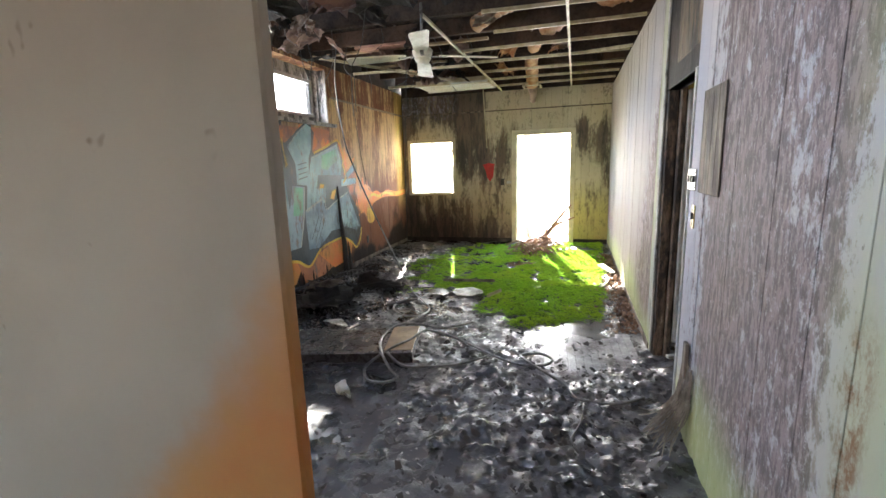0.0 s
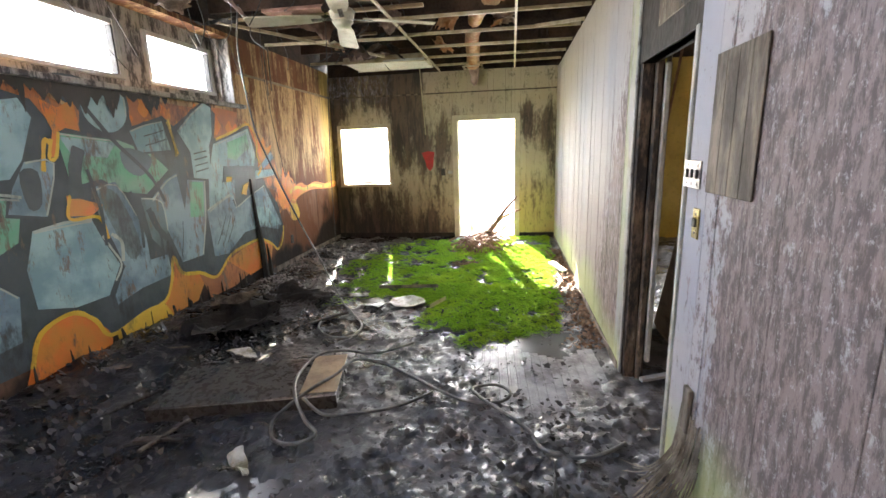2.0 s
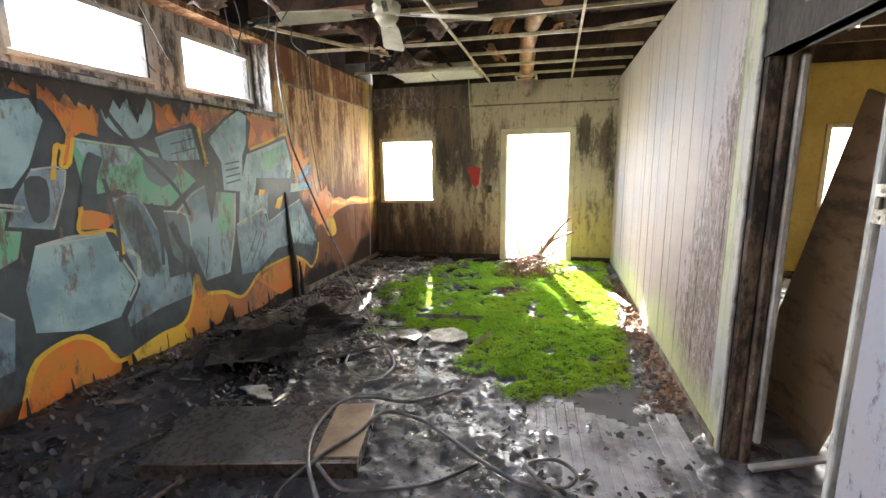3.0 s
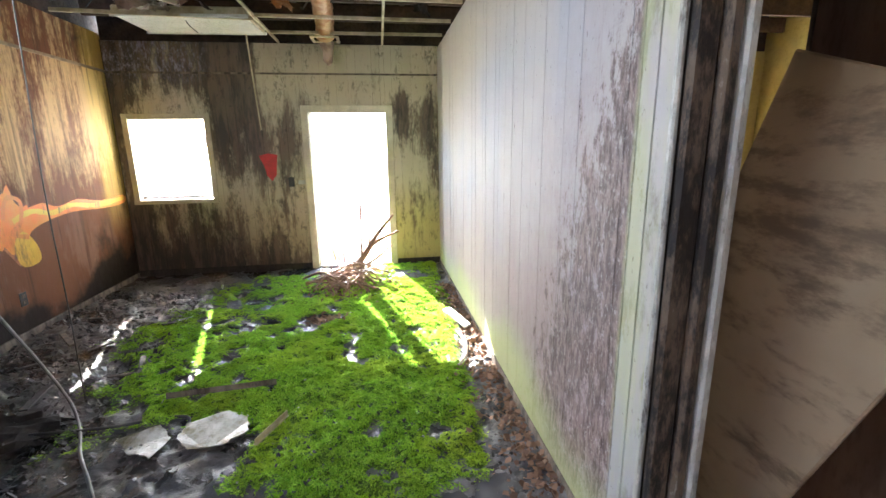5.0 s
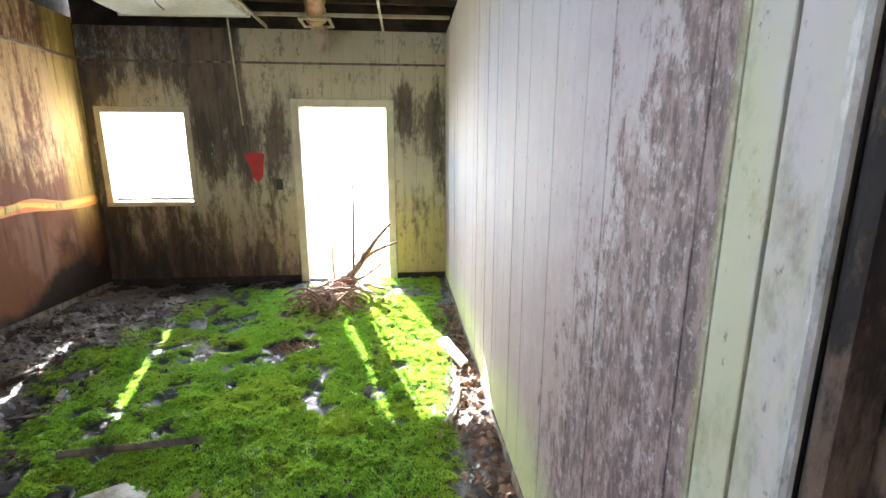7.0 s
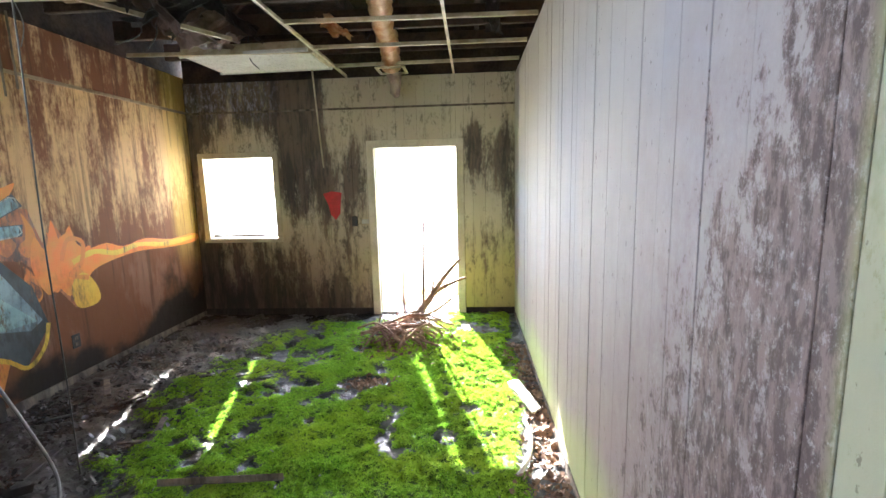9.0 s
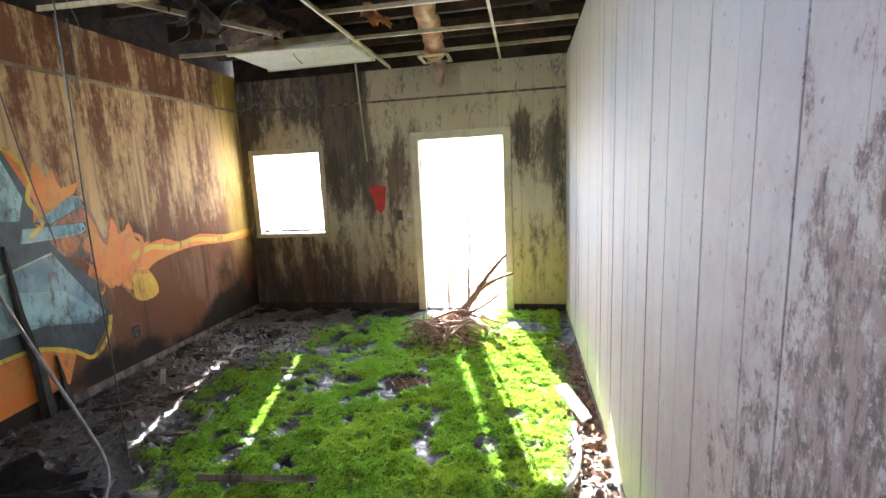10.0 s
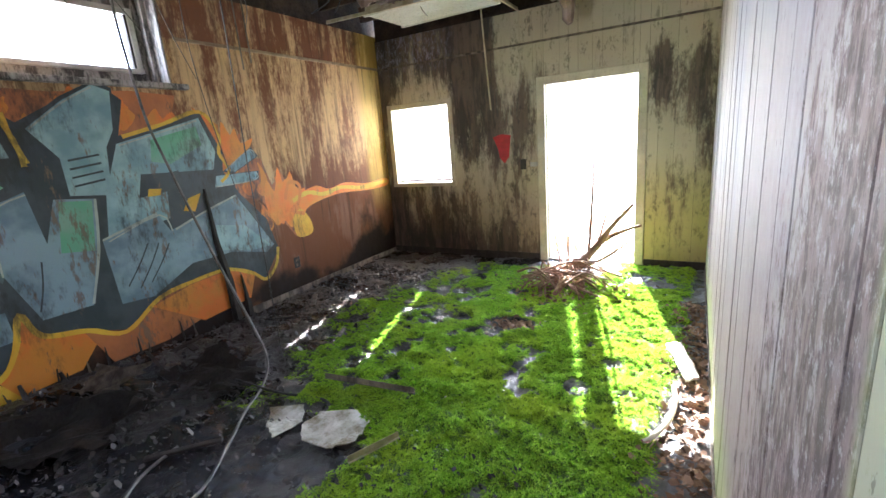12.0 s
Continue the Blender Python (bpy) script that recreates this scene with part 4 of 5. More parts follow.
cable("hanging_wire", [(-3.399, 3.45, 2.89), (-3.36, 3.75, 2.6), (-3.30, 4.05, 2.28)], 0.004, M_CHAR, "thin charred stick across the high window", "loose wires", 5)
for y, l in ((6.35, 0.62), (6.45, 0.55)):
    tagged(part("conduit", tube([(-3.36, y, 2.95), (-3.37, y + 0.01, 2.95 - l)], 0.008, 6), M_STUD), "thin rusty conduit on the brown wall", "conduit", "wall conduits")
cable("hanging_cable", [(-2.92, 5.15, 3.05), (-2.95, 5.1, 2.6), (-2.88, 5.1, 1.91), (-2.77, 5.12, 1.53), (-2.53, 5.16, 0.90), (-2.33, 5.2, 0.42), (-2.2, 5.2, 0.12), (-2.05, 5.02, 0.03), (-1.9, 4.77, 0.025), (-1.72, 4.53, 0.025), (-1.54, 4.25, 0.02), (-1.56, 4.02, 0.02), (-1.75, 4.0, 0.02), (-1.92, 4.17, 0.02), (-1.98, 4.4, 0.02)], 0.009, M_CABLE, "pale grey cable hanging from the ceiling to the mud")
cable("hanging_cable", [(-2.95, 5.6, 3.1), (-2.97, 5.58, 2.5), (-2.94, 5.62, 1.9), (-2.9, 5.7, 1.3)], 0.0035, M_DARKCABLE, "thin dark wire hanging by the graffiti")
cable("hanging_cable", [(-2.02, 5.2, 3.05), (-2.08, 5.25, 2.3), (-2.14, 5.28, 1.4), (-2.16, 5.3, 0.7), (-2.19, 5.32, 0.05)], 0.004, M_DARKCABLE, "thin dark cable hanging down to the floor")
tagged(part("hanging_rod", tube([(-1.66, 8.1, 2.86), (-1.63, 8.1, 2.3), (-1.60, 8.1, 1.82)], 0.009, 6), M_TEE), "thin cream metal rod hanging from the light", "rod")


# ---- the side room ----
lean = thing("leaning_panel", "water-stained tan board leaning in the side doorway", "board", m=Matrix(((0, 1, 0.05, 1.06), (0.93, 0, -0.37, 4.12), (0.37, 0, 0.93, -0.13), (0, 0, 0, 1))))
part("board", boxes((-0.34, 0.43, -0.010, 0.010, 0.0, 2.0), chamfer=0.006), M_PANEL, lean)
part("backing_sheet", boxes((-0.30, 0.40, 0.0105, 0.016, 0.02, 1.97), chamfer=0.002), M_STUD, lean)
door = thing("brown_door", "dark brown wooden door standing open in the side room", "door", m=pose(1.5, 3.62, 0.0, 0, 0, 90))
part("leaf", boxes((-0.52, 0.52, -0.02, 0.02, 0.0, 2.6), chamfer=0.006), M_BROWN, door)
part("edge_strip", boxes((0.5205, 0.54, -0.022, 0.022, 0.0, 2.6), chamfer=0.003), M_STUD, door)
for k in range(7):
    x, y = rnd.uniform(0.75, 2.2), rnd.uniform(2.8, 4.6)
    a = rnd.uniform(0, 3.1)
    tagged(part("timber_scrap", boxes((-0.4, 0.4, -0.02, 0.02, 0.0, 0.025), m=pose(x, y, 0.03, rnd.uniform(-4, 4), rnd.uniform(-9, 0), math.degrees(a)), chamfer=0.004), (M_STUD, M_CHAR, M_WHITE)[k % 3]), "broken timber strip on the side room floor", "timber", "timber scraps")
for k in range(5):
    x, y = 1.0 + 0.5 * k, 6.1 + 0.72 * (k % 2)
    rag("ceiling_scrap", (M_JOIST, M_FOIL)[k % 2], x, y, 3.04, 0.8, 0.5, (rnd.uniform(-30, 30), rnd.uniform(-30, 30)), 30 * k, 120 + k, "broken ceiling lath hanging in the side room")
cable("hanging_cable", [(0.95, 3.945, 3.07), (0.95, 3.96, 2.8), (0.93, 3.96, 2.3), (0.88, 3.95, 1.9), (0.85, 3.98, 1.62)], 0.009, M_BARK, "brown cable dangling in the side doorway")
tagged(part("hanging_batten", tube([(0.95, 4.25, 2.35), (0.8, 3.85, 1.98)], 0.016, 5), M_STUD), "broken batten hanging in the side doorway", "batten")


# ---- on the walls ----
def plate(u, z, w, h, material, label, slots, category):
    t = thing("wall_plate", label, category, m=F_RIGHT @ Matrix.Translation((u, -0.020, z)))
    part("plate", boxes((-w / 2, w / 2, -0.006, 0.0, -h / 2, h / 2), chamfer=0.0025), material, t)
    for x in slots:
        part("toggle", boxes((x - 0.012, x + 0.012, -0.016, -0.004, -0.014, 0.022), chamfer=0.003), M_BLACK, t, "dark switch toggle")
        for dz in (-0.038, 0.038):
            part("screw", boxes((x - 0.005, x + 0.005, -0.008, -0.004, dz - 0.005, dz + 0.005)), M_BLACK, t)
    return t


plate(YB - 2.62, 1.43, 0.165, 0.115, M_METAL, "tarnished steel three-gang switch plate on the board wall", (-0.05, 0.0, 0.05), "switch")
plate(YB - 2.545, 1.235, 0.062, 0.125, M_BRASS, "yellowed single switch plate on the board wall", (0.0,), "switch")
patch = thing("bare_patch", "bare weathered wood patch fixed on the boards", "board", m=F_RIGHT @ Matrix.Translation((YB - 2.31, -0.021, 1.62)))
for k in range(4):
    part("board", boxes((-0.17 + k * 0.085, -0.088 + k * 0.085, -0.006, 0, -0.25, 0.25), chamfer=0.002), M_STUD, patch)
outlet = thing("wall_outlet", "black power outlet in the graffiti wall", "outlet", m=F_LEFT @ Matrix.Translation((6.64, -0.002, 0.345)))
part("plate", boxes((-0.04, 0.04, -0.006, 0, -0.06, 0.06), chamfer=0.002), M_BLACK, outlet)
for dz in (-0.026, 0.026):
    part("socket", boxes((-0.018, 0.018, -0.012, -0.004, dz - 0.016, dz + 0.016), chamfer=0.003), M_STUD, outlet)
red = bmesh.new()
pts = [(-1.76, 1.52), (-1.65, 1.55), (-1.53, 1.53), (-1.55, 1.40), (-1.56, 1.28), (-1.62, 1.20), (-1.68, 1.27), (-1.70, 1.38)]
lo = [red.verts.new((x, YB - 0.0135, z)) for x, z in pts]
hi = [red.verts.new((x, YB - 0.017, z)) for x, z in pts]
red.faces.new(lo), red.faces.new(hi[::-1])
for i in range(8):
    red.faces.new((lo[i], lo[(i + 1) % 8], hi[(i + 1) % 8], hi[i]))
tagged(part("red_sticker", red, M_RED), "torn red sticker on the mouldy wall", "sticker")
tagged(part("light_switch", boxes((-1.42, -1.35, YB - 0.024, YB - 0.0135, 1.12, 1.24), chamfer=0.003), M_BLACK), "black switch box beside the doorway", "switch")
tagged(part("tag_label", boxes((-1.30, -1.21, YB - 0.018, YB - 0.0135, 1.15, 1.20), chamfer=0.001), M_WHITE), "small pale label beside the doorway", "label")
tagged(part("charred_batten", tube([(-3.37, 5.80, -0.03), (-3.37, 5.79, 0.4), (-3.385, 5.75, 0.8), (-3.39, 5.74, 1.28)], 0.045, 6, 0.3, 0.35), M_CHAR), "charred burnt batten standing at the graffiti wall", "batten")
for y, z, s in ((5.93, 0.33, 0.09), (5.95, 0.18, 0.06), (4.2, 0.12, 0.07), (4.42, 0.08, 0.09), (3.62, 0.14, 0.06)):
    tagged(part("charred_stub", tube([(-3.37, y, -0.02), (-3.375, y + 0.01, z * 0.7), (-3.385, y, z + s)], 0.03, 6, 0.25, 0.4), M_CHAR), "charred stub of lath at the wall foot", "lath", "charred laths")
for k in range(22):
    y = 2.6 + k * 0.135 + rnd.uniform(-0.06, 0.06)
    h = rnd.uniform(0.06, 0.24)
    tagged(part("lath_stub", tube([(XL + 0.012, y, -0.02), (XL + 0.012, y + rnd.uniform(-0.01, 0.01), h * 0.5), (XL + 0.008, y + rnd.uniform(-0.02, 0.02), h)], rnd.uniform(0.008, 0.020), 5, 0.25, 0.45), (M_CHAR, M_STUD)[k % 3 == 0]), "rotten lath stub at the wall foot", "lath", "rotten laths")
fibre = thing("frayed_bundle", "frayed fibre strands splaying from the wall foot", "fibres", (0.5, 2.4, 0.0))
for k in range(46):
    y0 = rnd.uniform(-0.12, 0.1)
    z0 = rnd.uniform(0.25, 0.46)
    y1, x1 = y0 * 1.6 + rnd.uniform(-0.08, 0.14), -rnd.uniform(0.02, 0.16)
    part("strand", tube(spline([(0.04, y0, z0), (0.02, y0, z0 * 0.6), (x1 * 0.5, y0 * 1.2, z0 * 0.25), (x1, y1, 0.0)], 4), 0.0045, 4, 0.6), M_WICKER, fibre)
tagged(part("wood_splinter", boxes((0.525, 0.545, 2.40, 2.46, 0.36, 0.56), chamfer=0.004), M_STUD), "split piece of wood at the wall foot", "splinter")


# ---- on the floor ----
def flat(name, pts, z, thick, material, label, category, bend=0.02, group=""):
    """A flat broken piece with a given outline, slightly warped."""
    bm = bmesh.new()
    edge = []
    for i, (x, y) in enumerate(pts):
        x2, y2 = pts[(i + 1) % len(pts)]
        for k in range(5):
            w = 0.010 if k else 0.0
            edge.append((x + (x2 - x) * k / 5 + random.uniform(-w, w), y + (y2 - y) * k / 5 + random.uniform(-w, w)))
    lo = [bm.verts.new((x, y, z + bend * math.sin(i * 0.48))) for i, (x, y) in enumerate(edge)]
    f = bm.faces.new(lo)
    f.normal_update()
    if f.normal.z < 0:
        f.normal_flip()
    r = bmesh.ops.extrude_face_region(bm, geom=[f])
    for v in r["geom"]:
        if isinstance(v, bmesh.types.BMVert):
            v.co.z += thick
    bmesh.ops.triangulate(bm, faces=[f for f in bm.faces if len(f.verts) > 4])
    bmesh.ops.recalc_face_normals(bm, faces=bm.faces)
    return tagged(part(name, bm, material), label, category, group)


slab = thing("fallen_board", "muddy wooden door slab lying on the floor", "board", m=pose(-1.89, 3.12, 0.045, 0.5, -1, 12.5))
part("slab", boxes((-0.57, 0.57, -0.27, 0.27, -0.05, 0.045), chamfer=0.008), M_DIRTWOOD, slab)
part("edge_strip", boxes((-0.575, 0.575, -0.285, -0.271, -0.05, 0.047), chamfer=0.003), M_DIRTWOOD, slab)
part("bare_end", boxes((0.34, 0.572, -0.24, 0.268, 0.046, 0.052), chamfer=0.002), M_TANWOOD, slab, "bare tan wood end")
sheet = thing("sunken_sheet", "pale ribbed sheet lying silted under wet mud", "sheet", m=pose(0.02, 3.42, -0.016, 0.3, 0.2, 3))
rnd = random.Random(17)
for k in range(15):
    a, b = -0.60 + 0.12 * math.sin(k * 0.5) + rnd.uniform(0, 0.06), 0.50 + 0.14 * math.sin(k * 0.4 + 1) + rnd.uniform(0, 0.06)
    part("strip", boxes((-0.48 + k * 0.062, -0.4185 + k * 0.062, a, b, -0.010, 0.0), chamfer=0.003), M_SILT, sheet)
    part("rib", boxes((-0.46 + k * 0.062, -0.435 + k * 0.062, a + 0.02, b - 0.02, 0.0005, 0.0025), chamfer=0.001), M_SILT, sheet)
cable("coiled_cable", [(-0.98, 3.94, 0.02), (-1.22, 3.70, 0.03), (-1.45, 3.60, 0.09), (-1.60, 3.48, 0.11), (-1.62, 3.2, 0.11), (-1.53, 2.95, 0.11), (-1.38, 2.76, 0.06), (-1.28, 2.68, 0.03), (-1.36, 2.60, 0.02), (-1.50, 2.62, 0.02), (-1.56, 2.76, 0.06), (-1.45, 3.0, 0.11), (-1.36, 3.2, 0.11), (-1.30, 3.42, 0.11), (-1.1, 3.5, 0.04), (-0.85, 3.36, 0.02), (-0.68, 3.23, 0.02), (-0.45, 3.1, 0.02), (-0.26, 3.12, 0.025), (-0.2, 3.22, 0.03), (-0.30, 3.31, 0.03), (-0.44, 3.24, 0.035), (-0.38, 3.12, 0.04), (-0.12, 2.88, 0.02), (-0.02, 2.69, 0.02), (0.2, 2.66, 0.02), (0.4, 2.79, 0.02)], 0.011, M_CABLE, "muddy grey cable lying in loose coils")
cable("coiled_cable", [(-1.45, 2.9, 0.11), (-1.3, 2.85, 0.04), (-1.1, 2.92, 0.02), (-0.88, 3.02, 0.02), (-0.7, 3.2, 0.02)], 0.010, M_CABLE, "muddy grey cable lying across the mud")
cable("coiled_cable", [(0.02, 2.62, 0.02), (0.0, 2.4, 0.02), (-0.05, 2.2, 0.02), (0.06, 2.0, 0.02)], 0.008, M_DARKCABLE, "thin black cable end in the mud")
cable("coiled_cable", [(-2.3, 5.0, 0.03), (-1.9, 5.0, 0.03), (-1.5, 5.05, 0.03), (-1.42, 4.9, 0.03)], 0.010, M_DARKCABLE, "black muddy pipe lying on the floor")
flat("pale_sheet", [(-1.43, 4.93), (-1.22, 5.02), (-1.10, 4.98), (-1.05, 4.80), (-1.16, 4.70), (-1.34, 4.70), (-1.42, 4.78)], 0.048, 0.006, M_SHEET, "pale broken plastic sheet on the mud", "sheet", 0.008, "broken sheets")
flat("pale_sheet", [(-1.76, 4.84), (-1.57, 4.94), (-1.48, 4.84), (-1.50, 4.64), (-1.62, 4.70)], 0.042, 0.006, M_SHEET, "pale broken plastic sheet on the mud", "sheet", 0.012, "broken sheets")
flat("pale_plank", [(0.30, 6.48), (0.39, 6.53), (0.50, 6.09), (0.43, 6.02)], 0.045, 0.018, M_PALEWOOD, "short pale plank lying in the sun", "plank", 0.004)
cable("curved_strip", [(0.37, 5.98, 0.03), (0.385, 5.80, 0.035), (0.36, 5.62, 0.03), (0.30, 5.46, 0.03), (0.26, 5.40, 0.03)], 0.015, M_PALEWOOD, "bent pale strip of trim on the debris", sides=4)
tagged(part("grid_strip", tee(-1.66, -1.0, 5.22, 5.29, 0.065, 0.0), M_STUD), "fallen muddy metal ceiling strip on the moss", "strip")
tagged(part("grid_strip", tee(-0.98, -0.86, 4.66, 4.92, 0.055, 0.0), M_TEE), "short fallen metal ceiling strip", "strip")
flat("white_shard", [(-1.66, 2.44), (-1.60, 2.50), (-1.50, 2.38), (-1.48, 2.30), (-1.56, 2.36)], 0.03, 0.012, M_SHEET, "curled white shard standing in the mud", "shard", 0.03)
flat("pale_rag", [(-2.42, 3.56), (-2.25, 3.62), (-2.12, 3.50), (-2.2, 3.46)], 0.06, 0.01, M_SHEET, "pale scrap on the heaped debris", "scrap", 0.01)
rag("grey_cloth", M_STUD, -3.0, 4.55, 0.13, 0.55, 0.35, (8, -6), 20, 140, "grey crumpled cloth heaped by the wall", "cloth", "floor rags")
rag("dark_cloth", M_CHAR, -2.7, 4.1, 0.10, 0.9, 0.6, (4, 3), 40, 141, "black sodden cloth on the mud heap", "cloth", "floor rags")
rag("dark_cloth", M_CHAR, -2.5, 5.0, 0.06, 0.8, 0.5, (-3, 4), 10, 142, "black sodden cloth on the mud heap", "cloth", "floor rags")
rnd = random.Random(21)
for k in range(34):
    y = rnd.uniform(2.2, 7.6)
    x = rnd.uniform(-3.25, -1.9)
    l, w = rnd.uniform(0.10, 0.40), rnd.uniform(0.012, 0.05)
    zz = float(mud_at(np.array(x), np.array(y)))
    ob = part("wood_scrap", boxes((-l / 2, l / 2, -w / 2, w / 2, 0, rnd.uniform(0.008, 0.02)), m=pose(x, y, zz + 0.012, rnd.uniform(-8, 8), rnd.uniform(-8, 8), rnd.uniform(0, 180)), chamfer=0.003), (M_CHAR, M_STUD, M_DIRTWOOD, M_CHAR)[k % 4])
    tagged(ob, "dark muddy scrap of wood on the floor", "wood scrap", "wood scraps")

# heap of dead branches in the doorway
heap = thing("branch_heap", "heap of dead brown branches in the doorway", "branches", (-0.65, 7.55, 0.0))


def branch(points, r, label=""):
    return part("branch", tube(spline(points, 4), r, 6, 0.35, 0.12), M_BARK, heap, label, True)


branch([(-0.15, 0.05, 0.06), (0.08, 0.3, 0.20), (0.22, 0.42, 0.36), (0.36, 0.46, 0.56), (0.55, 0.45, 0.78)], 0.052)
branch([(0.14, 0.36, 0.26), (0.14, 0.5, 0.6), (0.15, 0.55, 1.1), (0.13, 0.56, 1.6), (0.14, 0.57, 2.0)], 0.018)
branch([(0.16, 0.40, 0.30), (0.30, 0.50, 0.42), (0.48, 0.55, 0.50), (0.62, 0.55, 0.55)], 0.032)
branch([(0.22, 0.42, 0.36), (0.30, 0.55, 0.75), (0.34, 0.6, 1.15)], 0.013)
branch([(-0.05, 0.3, 0.1), (-0.10, 0.5, 0.42), (-0.08, 0.55, 0.75)], 0.012)
branch([(-0.12, 0.3, 0.1), (-0.22, 0.5, 0.32), (-0.30, 0.55, 0.62)], 0.011)
branch([(0.05, 0.25, 0.14), (0.3, 0.3, 0.25), (0.52, 0.32, 0.42)], 0.022)
rnd = random.Random(33)
for k in range(64):
    a, l = rnd.uniform(0, 6.28), rnd.uniform(0.25, 0.85)
    x0, y0 = rnd.uniform(-0.3, 0.2), rnd.uniform(-0.2, 0.35)
    dx, dy = math.cos(a) * l * 0.5, math.sin(a) * l * 0.35
    z0 = rnd.uniform(0.02, 0.20)
    branch([(x0 - dx, y0 - dy, max(0.02, z0 - 0.05)), (x0 + rnd.uniform(-0.04, 0.04), y0, z0 + 0.06), (x0 + dx, y0 + dy, rnd.uniform(0.01, 0.2))], rnd.uniform(0.006, 0.016))


# ---- outside ----
stalks = bmesh.new()
rnd = random.Random(3)
for k in range(120):
    x, y = rnd.uniform(-1.6, 0.6), rnd.uniform(8.9, 10.2)
    h = rnd.uniform(0.2, 0.55)
    w = Vector((0.010, 0, 0))
    p, q = Vector((x, y, -0.08)), Vector((x + rnd.uniform(-0.15, 0.15), y, h))
    v = [stalks.verts.new(c) for c in (p - w, p + w, q)]
    stalks.faces.new(v)
tagged(part("dry_weeds", stalks, M_STRAW), "dry pale weeds outside the doorway", "weeds", "", "stuff")
# Added trunk shape, bent clear of the door's view, to block some sun.
trunk = part("sun_blocker", tube(spline([(-3.9, 12.5, -0.1), (-3.4, 12.5, 1.4), (-2.5, 12.5, 2.9), (-2.12, 12.5, 3.5), (-2.05, 12.5, 4.4), (-2.1, 12.5, 5.6)], 5), 0.2, 10, 0.7, 0.06), M_WHITE, smooth=True)
tagged(trunk, "pale leaning trunk shape added in the yard to block sun", "tree")
brace = thing("veranda_post", "pale veranda post with a slanting brace", "post", (-2.98, 9.25, -0.08))
part("shaft", boxes((-0.06, 0.06, -0.05, 0.05, 0, 2.5), chamfer=0.006), M_WHITE, brace)
part("brace", tube([(0.0, 0, 1.2), (0.32, 0, 1.75), (0.5, 0, 2.1)], 0.03, 4), M_WHITE, brace)
# Added post that casts the dark gap between the doorway's sun shafts.
post = thing("veranda_post", "pale square post added to shade part of the doorway sun", "post", (-1.02, 9.6, -0.08))
part("shaft", boxes((-0.075, 0.075, -0.06, 0.06, 0, 2.9), chamfer=0.008), M_WHITE, post)
part("foot_block", boxes((-0.11, 0.11, -0.09, 0.09, 0, 0.16), chamfer=0.01), M_WHITE, post)


# ---- graffiti, sprayed flat on the left wall ----
coat = 0


def sprayed(name, pts, material, layer, smooth=0, label=""):
    """A flat area of sprayed paint, given as y, z."""
    global coat
    coat += 1
    p = spline(pts, smooth, True) if smooth else pts
    bm = bmesh.new()
    f = bm.faces.new([bm.verts.new((XL + 0.001 * layer + 0.00001 * coat + 0.0008, y, z)) for y, z in p])
    f.normal_update()
    bmesh.ops.triangulate(bm, faces=[f])
    for f in bm.faces:
        f.normal_update()
        if f.normal.x < 0:
            f.normal_flip()
    return part(name, bm, material, wall_left, label)


def line(pts, width, material, layer, closed=False, smooth=5):
    """A sprayed line of that width."""
    global coat
    coat += 1
    p = [Vector(q) for q in (spline(pts, smooth, closed) if smooth else pts)]
    bm = bmesh.new()
    n = len(p)
    rows = []
    for i, q in enumerate(p):
        d = (p[(i + 1) % n] - p[i - 1]) if closed else (p[min(i + 1, n - 1)] - p[max(i - 1, 0)])
        s = Vector((-d.y, d.x)).normalized() * width * 0.5 * random.uniform(0.85, 1.15)
        rows.append([bm.verts.new((XL + 0.001 * layer + 0.00001 * coat + 0.0008, c.x, c.y)) for c in (q + s, q - s)])
    for i in range(n if closed else n - 1):
        a, b = rows[i], rows[(i + 1) % n]
        bm.faces.new((a[0], b[0], b[1], a[1]))
    for f in bm.faces:
        f.normal_update()
        if f.normal.x < 0:
            f.normal_flip()
    return part("sprayed_line", bm, material, wall_left)


def letter(pts, material, layer, smooth=0):
    """One letter shape with a black rim round it and a pale highlight along its upper edge."""
    cy, cz = sum(p[0] for p in pts) / len(pts), sum(p[1] for p in pts) / len(pts)
    rim = []
    for y, z in pts:
        d = max(0.05, math.hypot(y - cy, z - cz))
        k = 1 + 0.028 / d
        rim.append((cy + (y - cy) * k, cz + (z - cz) * k))
    sprayed("sprayed_rim", rim, S_DARK, layer - 0.5, smooth)
    sprayed("sprayed_letter", pts, material, layer, smooth)
    line([(y + (cy - y) * 0.05, z + (cz - z) * 0.05) for y, z in pts[:3]], 0.012, S_PALE, layer + 3.4, False, 3)


# flames behind
sprayed("sprayed_flame", [(2.3, 1.7), (2.3, 2.10), (2.9, 2.06), (3.3, 2.08), (3.55, 1.95), (3.9, 2.05), (4.3, 2.08), (4.8, 2.06), (5.3, 2.09), (5.65, 2.07), (5.6, 1.7), (4.4, 1.5), (3.4, 1.5)], S_RUST, 0)
sprayed("sprayed_flame", [(5.7, 1.95), (5.95, 1.85), (6.05, 1.70), (6.22, 1.75), (6.15, 1.52), (6.4, 1.50), (6.48, 1.22), (6.62, 1.34), (6.75, 1.05), (6.85, 0.82), (6.7, 0.62), (6.5, 0.9), (6.3, 1.1), (5.9, 1.2)], S_RUST, 0)
sprayed("sprayed_flame", [(6.55, 1.1), (6.7, 1.28), (6.85, 1.12), (7.1, 1.14), (7.3, 1.08), (7.6, 1.12), (8.0, 1.06), (8.45, 1.08), (8.45, 0.98), (8.0, 0.97), (7.5, 1.0), (7.1, 0.96), (6.9, 0.9), (6.75, 0.78)], S_BRIGHT, 1, 3)
